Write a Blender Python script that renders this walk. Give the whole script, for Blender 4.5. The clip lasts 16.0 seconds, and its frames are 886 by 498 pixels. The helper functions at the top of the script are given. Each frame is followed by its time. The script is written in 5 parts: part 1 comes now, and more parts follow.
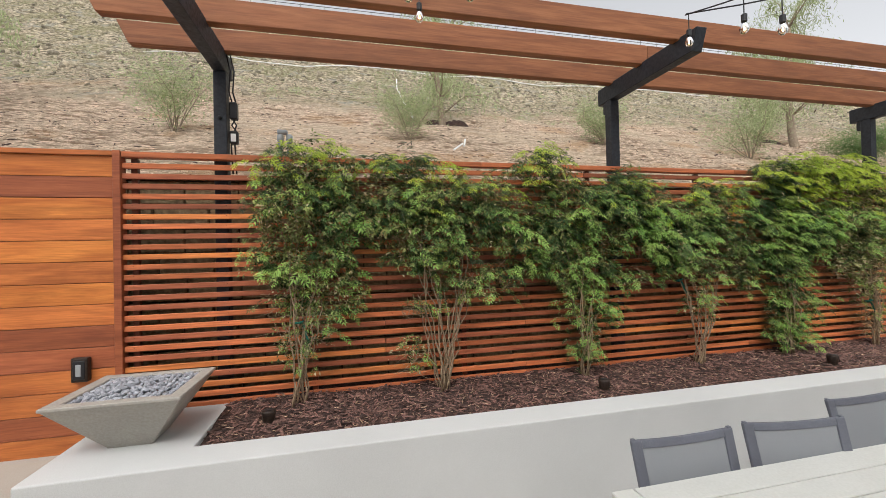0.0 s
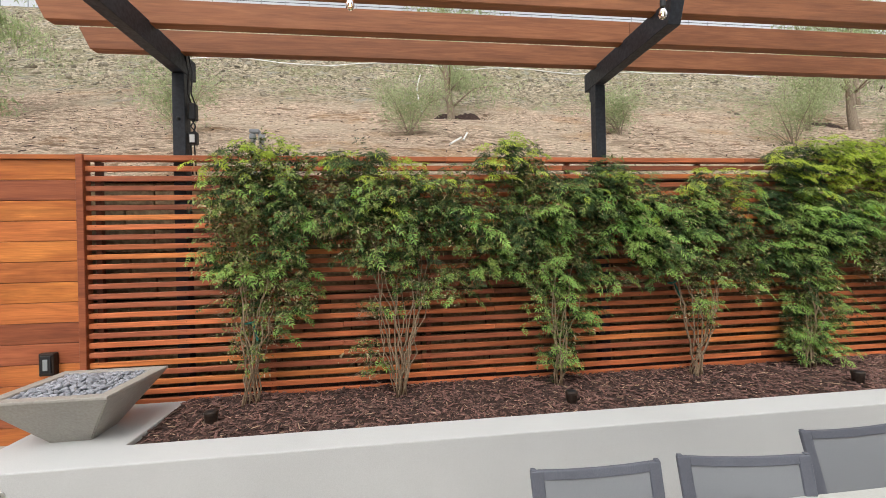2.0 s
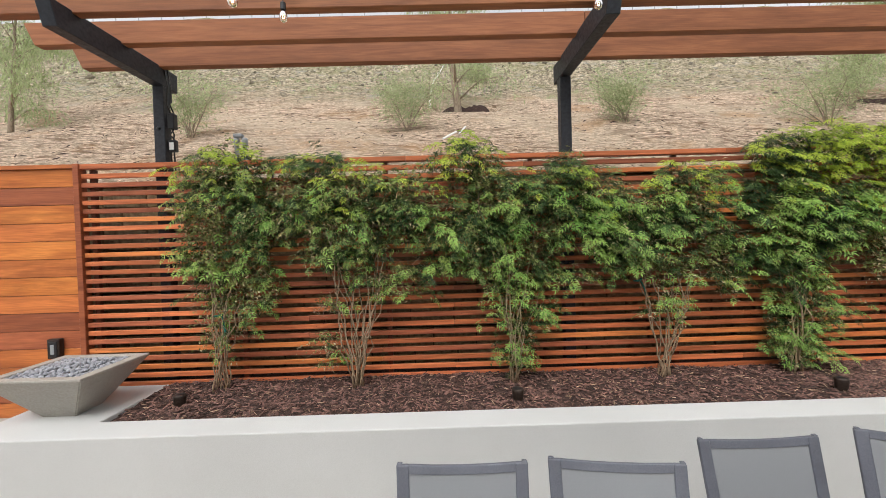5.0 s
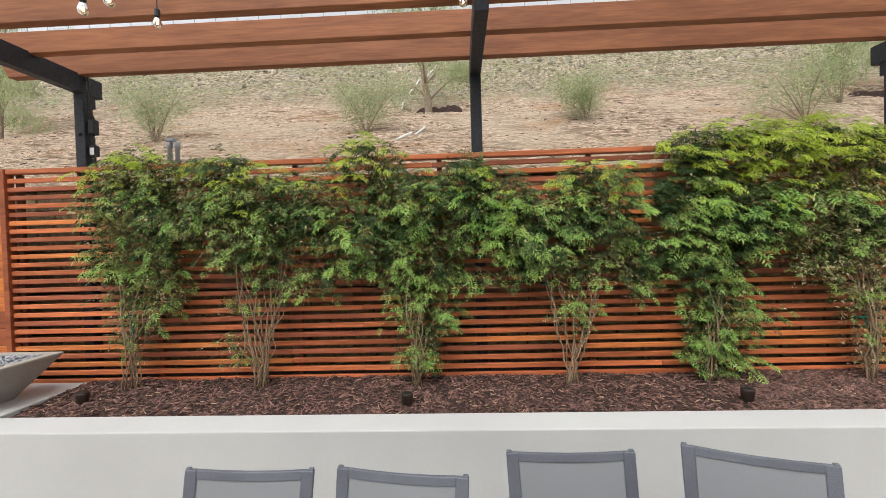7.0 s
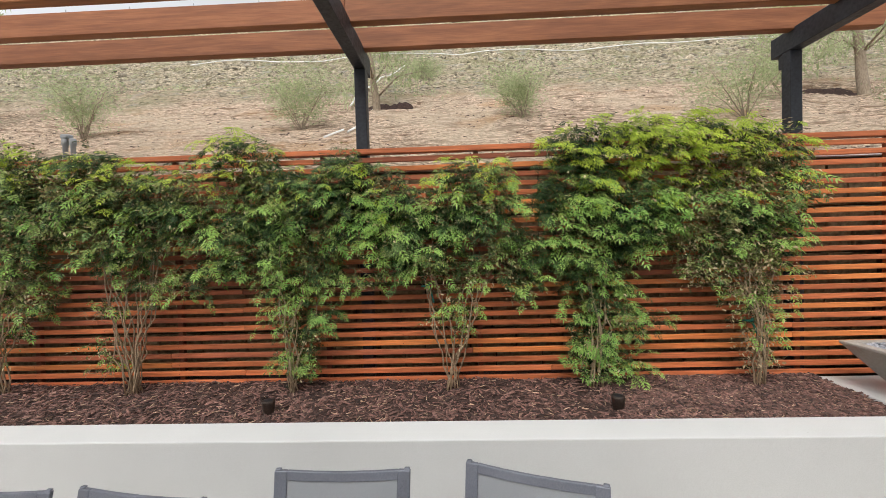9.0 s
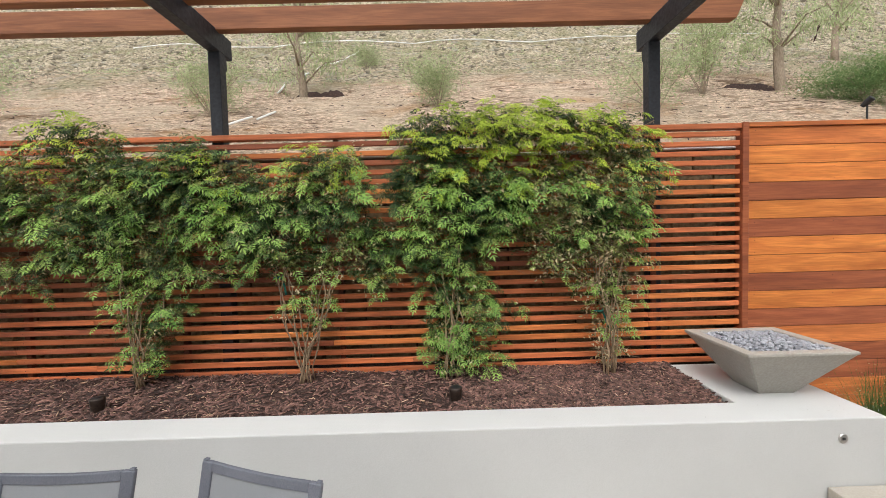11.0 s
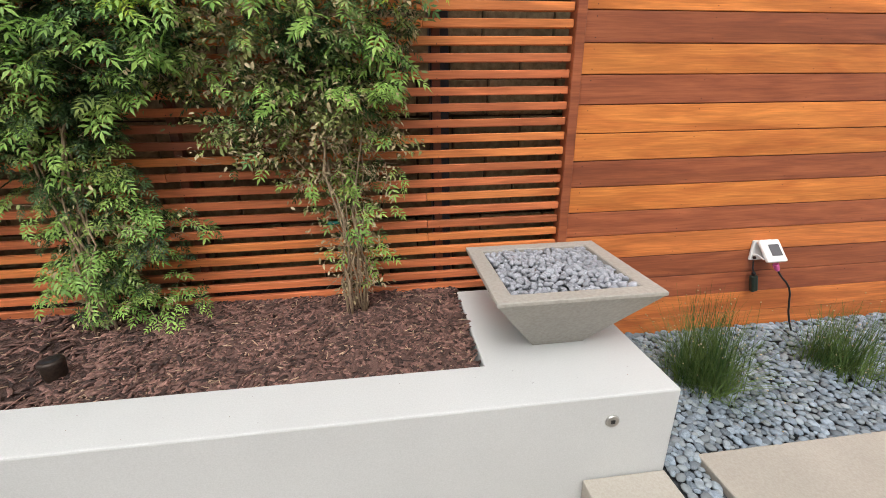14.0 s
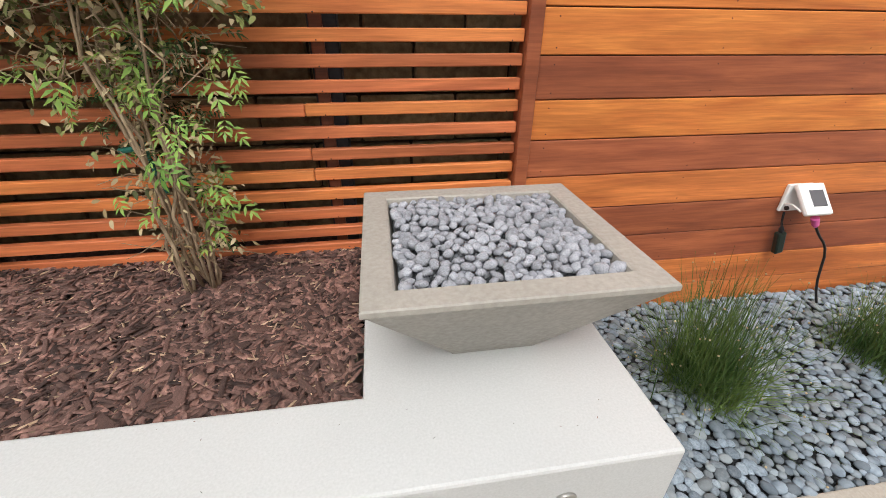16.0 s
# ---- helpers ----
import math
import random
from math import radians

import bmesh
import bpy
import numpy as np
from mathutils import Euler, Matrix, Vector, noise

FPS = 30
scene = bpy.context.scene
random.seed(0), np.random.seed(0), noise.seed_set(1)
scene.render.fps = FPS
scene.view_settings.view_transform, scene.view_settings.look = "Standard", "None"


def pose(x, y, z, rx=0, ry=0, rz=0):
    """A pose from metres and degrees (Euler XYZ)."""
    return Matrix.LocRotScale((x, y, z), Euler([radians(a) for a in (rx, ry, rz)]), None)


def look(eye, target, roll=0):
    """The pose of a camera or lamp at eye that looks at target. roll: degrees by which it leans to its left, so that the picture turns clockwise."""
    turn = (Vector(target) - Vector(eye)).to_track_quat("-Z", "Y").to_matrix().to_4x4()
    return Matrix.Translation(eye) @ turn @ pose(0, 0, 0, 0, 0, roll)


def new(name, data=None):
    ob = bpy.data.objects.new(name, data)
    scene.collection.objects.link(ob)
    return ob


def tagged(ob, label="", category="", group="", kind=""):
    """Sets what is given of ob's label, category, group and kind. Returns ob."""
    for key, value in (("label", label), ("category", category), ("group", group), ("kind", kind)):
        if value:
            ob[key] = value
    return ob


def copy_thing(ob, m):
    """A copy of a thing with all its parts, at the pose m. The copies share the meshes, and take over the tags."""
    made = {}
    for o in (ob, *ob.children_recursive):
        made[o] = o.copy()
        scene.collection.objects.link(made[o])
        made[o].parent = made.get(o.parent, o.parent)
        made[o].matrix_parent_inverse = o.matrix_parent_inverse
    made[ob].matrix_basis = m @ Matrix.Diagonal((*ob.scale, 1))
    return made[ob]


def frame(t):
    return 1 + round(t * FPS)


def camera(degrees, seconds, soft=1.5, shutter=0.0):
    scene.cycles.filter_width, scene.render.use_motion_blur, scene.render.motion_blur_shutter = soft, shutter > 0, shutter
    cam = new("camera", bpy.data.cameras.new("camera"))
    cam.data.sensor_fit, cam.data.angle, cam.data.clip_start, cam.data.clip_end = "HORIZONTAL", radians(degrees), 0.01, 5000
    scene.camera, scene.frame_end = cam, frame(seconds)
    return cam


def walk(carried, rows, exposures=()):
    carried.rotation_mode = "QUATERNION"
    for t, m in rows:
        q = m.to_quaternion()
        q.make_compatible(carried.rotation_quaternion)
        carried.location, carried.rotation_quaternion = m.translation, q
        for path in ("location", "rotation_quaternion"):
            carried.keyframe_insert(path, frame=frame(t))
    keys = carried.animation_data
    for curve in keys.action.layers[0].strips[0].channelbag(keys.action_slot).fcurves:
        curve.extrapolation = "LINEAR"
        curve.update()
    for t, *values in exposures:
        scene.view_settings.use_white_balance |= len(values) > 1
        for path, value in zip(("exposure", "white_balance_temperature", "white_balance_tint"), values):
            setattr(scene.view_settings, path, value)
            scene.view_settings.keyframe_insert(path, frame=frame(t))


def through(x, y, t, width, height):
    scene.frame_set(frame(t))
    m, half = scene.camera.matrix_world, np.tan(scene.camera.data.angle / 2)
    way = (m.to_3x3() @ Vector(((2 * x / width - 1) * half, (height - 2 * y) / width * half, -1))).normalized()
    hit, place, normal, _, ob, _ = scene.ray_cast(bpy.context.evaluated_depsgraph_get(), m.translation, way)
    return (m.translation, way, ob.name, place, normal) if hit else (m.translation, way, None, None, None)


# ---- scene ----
cam = camera(95.4, 16.0, soft=0.75)
PATH = [
    (0, (0.141, -0.19, 1.736), (0.597, 1.757, 1.756), -1.3),
    (0.5, (0.355, -0.241, 1.74), (0.786, 1.712, 1.749), -1.3),
    (1, (0.506, -0.221, 1.727), (0.893, 1.741, 1.743), -1.3),
    (1.5, (0.688, -0.15, 1.743), (1.003, 1.825, 1.751), -1.3),
    (2, (0.824, -0.151, 1.757), (1.066, 1.835, 1.758), -1.3),
    (2.5, (0.917, -0.194, 1.763), (1.096, 1.798, 1.762), -1.3),
    (3, (0.884, -0.216, 1.761), (1.038, 1.778, 1.752), -1.3),
    (5.5, (1.753, -0.271, 1.805), (1.733, 1.728, 1.76), -1.6),
    (6, (1.964, -0.224, 1.78), (1.909, 1.775, 1.741), -1.6),
    (6.5, (2.196, -0.177, 1.791), (2.121, 1.821, 1.748), -1.7),
    (7, (2.461, -0.22, 1.792), (2.378, 1.778, 1.752), -1.6),
    (7.5, (2.687, -0.225, 1.802), (2.6, 1.772, 1.761), -1.6),
    (8, (2.944, -0.164, 1.8), (2.861, 1.834, 1.754), -1.6),
    (10.5, (4.017, -0.012, 1.746), (3.986, 1.987, 1.7), -1.5),
    (11, (4.309, 0.012, 1.744), (4.323, 2.01, 1.656), -1.5),
    (11.5, (4.618, 0.058, 1.695), (4.68, 2.052, 1.558), -1.6),
    (12, (4.937, 0.17, 1.679), (5.058, 2.153, 1.445), -1.6),
    (12.5, (5.23, 0.317, 1.618), (5.395, 2.282, 1.288), -1.5),
    (13, (5.447, 0.537, 1.616), (5.649, 2.48, 1.186), -1.4),
    (13.5, (5.597, 0.839, 1.637), (5.813, 2.748, 1.082), -1.4),
    (14, (5.734, 1.065, 1.643), (5.967, 2.935, 0.972), -0.8),
    (14.5, (5.955, 1.288, 1.621), (6.196, 3.123, 0.864), -0.3),
    (15, (6.04, 1.404, 1.611), (6.289, 3.197, 0.76), -0.2),
    (15.5, (6.11, 1.593, 1.499), (6.379, 3.343, 0.569), 0.2),
    (16, (6.137, 1.7, 1.442), (6.413, 3.426, 0.471), 0.5),
]
walk(cam, [(t, look(eye, target, roll)) for t, eye, target, roll in PATH], exposures=[(0, -0.08), (2, 0.0), (8, 0.07), (13, 0.14), (16, 0.13)])

# ---- world and sun ----
world = bpy.data.worlds.new("overcast_sky")
scene.world = world
world.use_nodes = True
wn, wl = world.node_tree.nodes, world.node_tree.links
sky = wn.new("ShaderNodeTexSky")
sky.sky_type, sky.sun_disc = "NISHITA", False
sky.sun_elevation, sky.sun_rotation = radians(58), radians(200)
sky.air_density, sky.dust_density = 1.0, 4.0
pale = wn.new("ShaderNodeHueSaturation")
pale.inputs["Saturation"].default_value, pale.inputs["Value"].default_value = 0.12, 1.75
wl.new(sky.outputs[0], pale.inputs["Color"])
wl.new(pale.outputs[0], wn["Background"].inputs["Color"])
wn["Background"].inputs["Strength"].default_value = 0.15
sun = new("sun", bpy.data.lights.new("sun", "SUN"))
sun.data.energy, sun.data.angle, sun.data.color = 0.5, radians(35), (1.0, 0.97, 0.92)
sun.matrix_world = look((2, -6, 14), (3, 3, 1))


# ---- materials ----
def nodes_of(name):
    m = bpy.data.materials.new(name)
    m.use_nodes = True
    return m, m.node_tree.nodes, m.node_tree.links, m.node_tree.nodes["Principled BSDF"]


def mixer(n, l, mode, fac, a, b):
    x = n.new("ShaderNodeMix")
    x.data_type, x.blend_type = "RGBA", mode
    for socket, value in ((x.inputs[0], fac), (x.inputs[6], a), (x.inputs[7], b)):
        if hasattr(value, "links"):
            l.new(value, socket)
        else:
            socket.default_value = value if isinstance(value, float) else (*value, 1)
    return x.outputs[2]


def spread(n, l, value, lo, hi, a=0.0, b=1.0):
    r = n.new("ShaderNodeMapRange")
    l.new(value, r.inputs[0])
    for i, v in enumerate((lo, hi, a, b)):
        r.inputs[i + 1].default_value = v
    return r.outputs[0]


def place(n, l, stretch=(1, 1, 1), loose=True):
    """Object coordinates, shifted by chance from object to object."""
    tc, mp = n.new("ShaderNodeTexCoord"), n.new("ShaderNodeMapping")
    mp.inputs["Scale"].default_value = stretch
    out = tc.outputs["Object"]
    if loose:
        oi, add, mul = n.new("ShaderNodeObjectInfo"), n.new("ShaderNodeVectorMath"), n.new("ShaderNodeMath")
        mul.operation, mul.inputs[1].default_value = "MULTIPLY", 61.0
        l.new(oi.outputs["Random"], mul.inputs[0])
        l.new(out, add.inputs[0])
        l.new(mul.outputs[0], add.inputs[1])
        out = add.outputs[0]
    l.new(out, mp.inputs["Vector"])
    return mp.outputs[0]


def grain(n, l, vec, scale, detail=5.0, rough=0.6, twist=0.0):
    x = n.new("ShaderNodeTexNoise")
    x.inputs["Scale"].default_value, x.inputs["Detail"].default_value = scale, detail
    x.inputs["Roughness"].default_value, x.inputs["Distortion"].default_value = rough, twist
    l.new(vec, x.inputs["Vector"])
    return x.outputs["Fac"]


def relief(n, l, bsdf, height, strength, depth):
    b = n.new("ShaderNodeBump")
    b.inputs["Strength"].default_value, b.inputs["Distance"].default_value = strength, depth
    l.new(height, b.inputs["Height"])
    l.new(b.outputs[0], bsdf.inputs["Normal"])


def surface(name, dark, light, fine=60.0, broad=2.5, rough=0.6, bump=0.3, depth=0.004, metal=0.0, stretch=(1, 1, 1),
            vary=0.0, island=0.0, patch=(0.82, 1.1), spec=0.5, span=(0.3, 0.7), tint=None, pitted=0.0):
    m, n, l, p = nodes_of(name)
    vec = place(n, l, stretch)
    f, b = grain(n, l, vec, fine), grain(n, l, vec, broad, 3.0)
    col = mixer(n, l, "MIX", spread(n, l, f, *span), dark, light)
    shade = n.new("ShaderNodeCombineColor")
    tone = spread(n, l, b, 0.3, 0.7, *patch)
    for i in range(3):
        l.new(tone, shade.inputs[i])
    col = mixer(n, l, "MULTIPLY", 1.0, col, shade.outputs[0])
    if tint:
        chance, other = n.new("ShaderNodeTexWhiteNoise"), n.new("ShaderNodeObjectInfo" if vary else "ShaderNodeNewGeometry")
        chance.noise_dimensions = "1D"
        l.new(other.outputs["Random" if vary else "Random Per Island"], chance.inputs["W"])
        col = mixer(n, l, "MIX", spread(n, l, chance.outputs["Value"], 0.35, 1.0, 0.0, 0.9), col, tint)
    if pitted:
        col = mixer(n, l, "MIX", spread(n, l, grain(n, l, vec, pitted, 2.0), 0.57, 0.64, 0.0, 0.85), col, tuple(0.3 * c for c in dark))
    for kind, amount, key in (("ShaderNodeObjectInfo", vary, "Random"), ("ShaderNodeNewGeometry", island, "Random Per Island")):
        if amount:
            src, hs = n.new(kind), n.new("ShaderNodeHueSaturation")
            l.new(spread(n, l, src.outputs[key], 0, 1, 1 - amount, 1 + amount), hs.inputs["Value"])
            l.new(col, hs.inputs["Color"])
            col = hs.outputs[0]
    l.new(col, p.inputs["Base Color"])
    l.new(spread(n, l, f, 0.3, 0.7, min(1, rough + 0.1), max(0.05, rough - 0.1)), p.inputs["Roughness"])
    p.inputs["Metallic"].default_value, p.inputs["Specular IOR Level"].default_value = metal, spec
    if bump:
        relief(n, l, p, f, bump, depth)
    return m


def timber(name, dark, light, rough=0.45, vary=0.18, blotch=0.5, streak=1.0):
    """Stained softwood whose grain runs along x."""
    m, n, l, p = nodes_of(name)
    vec = place(n, l)
    wide = place(n, l, (0.55, 5.0, 5.0))
    fib = place(n, l, (1.2 * streak, 30.0, 30.0))
    rings, fibre, stain = grain(n, l, wide, 3.2, 3.0, 0.5, 1.2), grain(n, l, fib, 4.0, 6.0, 0.65), grain(n, l, place(n, l, (0.7, 6.0, 6.0)), 1.5, 4.0, 0.6, 0.8)
    col = mixer(n, l, "MIX", spread(n, l, rings, 0.3, 0.72), light, dark)
    col = mixer(n, l, "MIX", spread(n, l, stain, 0.46, 0.62, 0.0, blotch), col, tuple(0.62 * c for c in dark))
    shade = n.new("ShaderNodeCombineColor")
    for i, (a, b) in enumerate(((0.72, 1.2), (0.66, 1.2), (0.62, 1.18))):
        l.new(spread(n, l, fibre, 0.25, 0.75, a, b), shade.inputs[i])
    col = mixer(n, l, "MULTIPLY", 1.0, col, shade.outputs[0])
    oi, hs = n.new("ShaderNodeObjectInfo"), n.new("ShaderNodeHueSaturation")
    l.new(spread(n, l, oi.outputs["Random"], 0, 1, 1 - vary, 1 + vary), hs.inputs["Value"])
    l.new(col, hs.inputs["Color"])
    l.new(hs.outputs[0], p.inputs["Base Color"])
    l.new(spread(n, l, fibre, 0.2, 0.8, rough - 0.08, rough + 0.16), p.inputs["Roughness"])
    p.inputs["Specular IOR Level"].default_value = 0.35
    relief(n, l, p, fibre, 0.25, 0.002)
    return m


def leafy(name, dark, light, island=0.35, rough=0.5, through=0.3, accent=None, dull=None):
    m, n, l, p = nodes_of(name)
    geo, tc = n.new("ShaderNodeNewGeometry"), n.new("ShaderNodeTexCoord")
    clump = grain(n, l, tc.outputs["Object"], 3.5, 3.0)
    pick = n.new("ShaderNodeMath")
    pick.operation, pick.use_clamp = "ADD", True
    l.new(spread(n, l, geo.outputs["Random Per Island"], 0, 1, -island, island), pick.inputs[0])
    l.new(spread(n, l, clump, 0.3, 0.7), pick.inputs[1])
    col = mixer(n, l, "MIX", pick.outputs[0], dark, light)
    for tint, scale, lo in ((accent, 1.9, 0.5), (dull, 2.7, 0.53)):
        if tint:
            col = mixer(n, l, "MIX", spread(n, l, grain(n, l, tc.outputs["Object"], scale, 4.0), lo, lo + 0.12, 0.0, 0.7), col, tint)
    l.new(col, p.inputs["Base Color"])
    p.inputs["Roughness"].default_value, p.inputs["Specular IOR Level"].default_value = rough, 0.22
    tr, ms, out = n.new("ShaderNodeBsdfTranslucent"), n.new("ShaderNodeMixShader"), n["Material Output"]
    l.new(col, tr.inputs["Color"])
    ms.inputs[0].default_value = through
    l.new(p.outputs[0], ms.inputs[1])
    l.new(tr.outputs[0], ms.inputs[2])
    l.new(ms.outputs[0], out.inputs["Surface"])
    return m


def plain(name, color, rough=0.5, metal=0.0, glow=0.0, glass=0.0):
    m, n, l, p = nodes_of(name)
    p.inputs["Base Color"].default_value = (*color, 1)
    p.inputs["Roughness"].default_value, p.inputs["Metallic"].default_value = rough, metal
    p.inputs["Transmission Weight"].default_value = glass
    if glow:
        p.inputs["Emission Color"].default_value, p.inputs["Emission Strength"].default_value = (*color, 1), glow
    return m


M_WOOD = [timber("redwood_orange", (0.55, 0.16, 0.039), (0.80, 0.295, 0.07), blotch=0.5),
          timber("redwood_red", (0.45, 0.132, 0.039), (0.67, 0.225, 0.062), blotch=0.5),
          timber("redwood_dark", (0.255, 0.073, 0.035), (0.41, 0.127, 0.054), blotch=0.4)]
M_SLAT = [timber("slat_orange", (0.60, 0.185, 0.058), (0.87, 0.31, 0.095), blotch=0.45),
          timber("slat_red", (0.46, 0.135, 0.055), (0.69, 0.215, 0.084), blotch=0.45),
          timber("slat_dark", (0.30, 0.09, 0.047), (0.46, 0.145, 0.068), blotch=0.4)]
M_BEAM = timber("stained_beam", (0.24, 0.088, 0.038), (0.36, 0.145, 0.064), rough=0.6, vary=0.16, blotch=0.35)
# dark red timber, darkened further for the shade behind the slats
M_SHADED_BACKING = timber("shaded_backing_timber", (0.09, 0.032, 0.018), (0.19, 0.066, 0.034))
M_CHARCOAL = surface("charcoal_paint", (0.012, 0.015, 0.021), (0.024, 0.028, 0.038), 40, 3, 0.55, 0.15)
M_STUCCO = surface("white_stucco", (0.50, 0.505, 0.492), (0.57, 0.573, 0.563), 180, 1.3, 0.75, 0.1, 0.001, patch=(0.94, 1.03))
M_CONCRETE = surface("tan_concrete", (0.355, 0.322, 0.272), (0.415, 0.38, 0.327), 120, 2.0, 0.75, 0.12, 0.001, patch=(0.9, 1.06))
M_PATIO = surface("patio_concrete", (0.42, 0.39, 0.35), (0.52, 0.49, 0.45), 90, 1.5, 0.75, 0.3, 0.002)
M_CAST = surface("cast_concrete", (0.315, 0.295, 0.258), (0.39, 0.367, 0.325), 70, 2.2, 0.5, 0.15, 0.0015, patch=(0.88, 1.08))
M_SOIL = surface("dark_mulch", (0.018, 0.009, 0.007), (0.09, 0.045, 0.034), 55, 4, 0.9, 0.9, 0.02)
M_CHIP = surface("bark_chip", (0.03, 0.0145, 0.012), (0.17, 0.092, 0.073), 60, 3, 0.85, 0.4, 0.003, vary=0.5, island=0.8)
M_CHIP_PALE = surface("pale_chip", (0.30, 0.19, 0.12), (0.48, 0.35, 0.24), 60, 3, 0.85, 0.3, 0.003, island=0.35)
M_PEBBLE = surface("blue_grey_pebble", (0.13, 0.168, 0.205), (0.265, 0.317, 0.365), 3, 1, 0.68, 0.0, 0.001, vary=0.42, tint=(0.21, 0.235, 0.242))
M_PEBBLE_FAR = surface("blue_grey_pebble_scatter", (0.13, 0.168, 0.205), (0.265, 0.317, 0.365), 30, 9, 0.68, 0.0, 0.001, island=0.42, tint=(0.21, 0.235, 0.242))
# near-black base whose colour stands for the shade between stones
M_PEBBLE_SHADE = surface("pebble_bed", (0.03, 0.034, 0.038), (0.075, 0.082, 0.09), 60, 6, 0.9, 0.6, 0.01)
M_STONE = surface("grey_lava_stone", (0.23, 0.238, 0.265), (0.43, 0.44, 0.475), 6, 1.5, 0.85, 0.15, 0.001, vary=0.22, span=(0.3, 0.7), pitted=16.0)
M_BLOCK = surface("weathered_block", (0.13, 0.09, 0.047), (0.30, 0.22, 0.12), 26, 3, 0.9, 0.6, 0.006, vary=0.28)
M_MORTAR = surface("dark_mortar", (0.05, 0.038, 0.025), (0.11, 0.085, 0.055), 40, 3, 0.95, 0.4, 0.004)
M_CAP = surface("pale_wall_cap", (0.70, 0.66, 0.60), (0.82, 0.78, 0.73), 60, 3, 0.8, 0.3)
M_LEAF = leafy("vine_leaf", (0.072, 0.12, 0.032), (0.33, 0.42, 0.095), island=0.5, through=0.2, rough=0.45, accent=(0.10, 0.24, 0.085), dull=(0.15, 0.16, 0.055))
# vine green darkened to carry the shade inside the foliage
M_LEAF_SHADE = leafy("shaded_vine_leaf", (0.014, 0.034, 0.011), (0.066, 0.12, 0.033), island=0.5, through=0.07, rough=0.5)
M_YOUNG = leafy("young_vine_leaf", (0.26, 0.40, 0.04), (0.60, 0.70, 0.10), through=0.35)
M_FROND = leafy("fresh_vine_frond", (0.17, 0.33, 0.07), (0.41, 0.60, 0.15), through=0.28, rough=0.42)
M_OLIVE = leafy("olive_vine_leaf", (0.08, 0.09, 0.032), (0.34, 0.39, 0.13), island=0.5, through=0.2, rough=0.6, dull=(0.17, 0.11, 0.05))
M_DRY = leafy("dry_vine_leaf", (0.32, 0.235, 0.12), (0.62, 0.52, 0.32), through=0.2)
M_STEM = surface("woody_stem", (0.20, 0.135, 0.08), (0.46, 0.345, 0.225), 40, 6, 0.85, 0.5, 0.003, stretch=(3, 3, 0.7))
M_SAGE = leafy("grey_green_leaf", (0.26, 0.32, 0.14), (0.50, 0.57, 0.31), through=0.4)
M_PINE = leafy("fresh_green_leaf", (0.09, 0.17, 0.05), (0.24, 0.36, 0.13), through=0.3)
M_TRUNK = surface("grey_bark", (0.20, 0.15, 0.105), (0.38, 0.30, 0.22), 30, 5, 0.9, 0.6, 0.01, stretch=(2, 2, 0.6))
M_RUSH = leafy("rush_blade", (0.035, 0.08, 0.022), (0.17, 0.245, 0.07), through=0.25)
M_FRAME = surface("grey_aluminium", (0.115, 0.122, 0.148), (0.15, 0.157, 0.185), 200, 3, 0.5, 0.05, metal=0.2)
M_TABLE = surface("greige_table", (0.49, 0.49, 0.455), (0.525, 0.525, 0.49), 80, 3, 0.5, 0.03, 0.001, patch=(0.95, 1.04))
M_BLACK = plain("black_plastic", (0.012, 0.012, 0.014), 0.45)
M_BRONZE = surface("dark_bronze", (0.025, 0.016, 0.012), (0.05, 0.033, 0.024), 80, 6, 0.5, 0.1, metal=0.4)
M_STEEL = plain("brushed_steel", (0.5, 0.49, 0.47), 0.35, 1.0)
M_WHITE = plain("white_plastic", (0.78, 0.78, 0.76), 0.4)
M_PIPE = plain("grey_pipe", (0.30, 0.32, 0.33), 0.5)
M_ROCK = surface("hill_rock", (0.19, 0.16, 0.11), (0.50, 0.43, 0.32), 25, 5, 0.9, 0.6, 0.01, island=0.6)
M_STRAW = surface("hill_debris", (0.26, 0.175, 0.115), (0.76, 0.58, 0.43), 30, 5, 0.9, 0.3, 0.004, island=0.4)
M_TIE = plain("green_tie", (0.01, 0.12, 0.09), 0.5)


def sling():
    m, n, l, p = nodes_of("grey_mesh_sling")
    vec = place(n, l, loose=False)
    f = grain(n, l, vec, 300.0)
    l.new(mixer(n, l, "MIX", f, (0.215, 0.225, 0.245), (0.29, 0.30, 0.32)), p.inputs["Base Color"])
    p.inputs["Roughness"].default_value = 0.7
    tr, ms = n.new("ShaderNodeBsdfTransparent"), n.new("ShaderNodeMixShader")
    ms.inputs[0].default_value = 0.22
    l.new(p.outputs[0], ms.inputs[1])
    l.new(tr.outputs[0], ms.inputs[2])
    l.new(ms.outputs[0], n["Material Output"].inputs["Surface"])
    return m


M_SLING = sling()


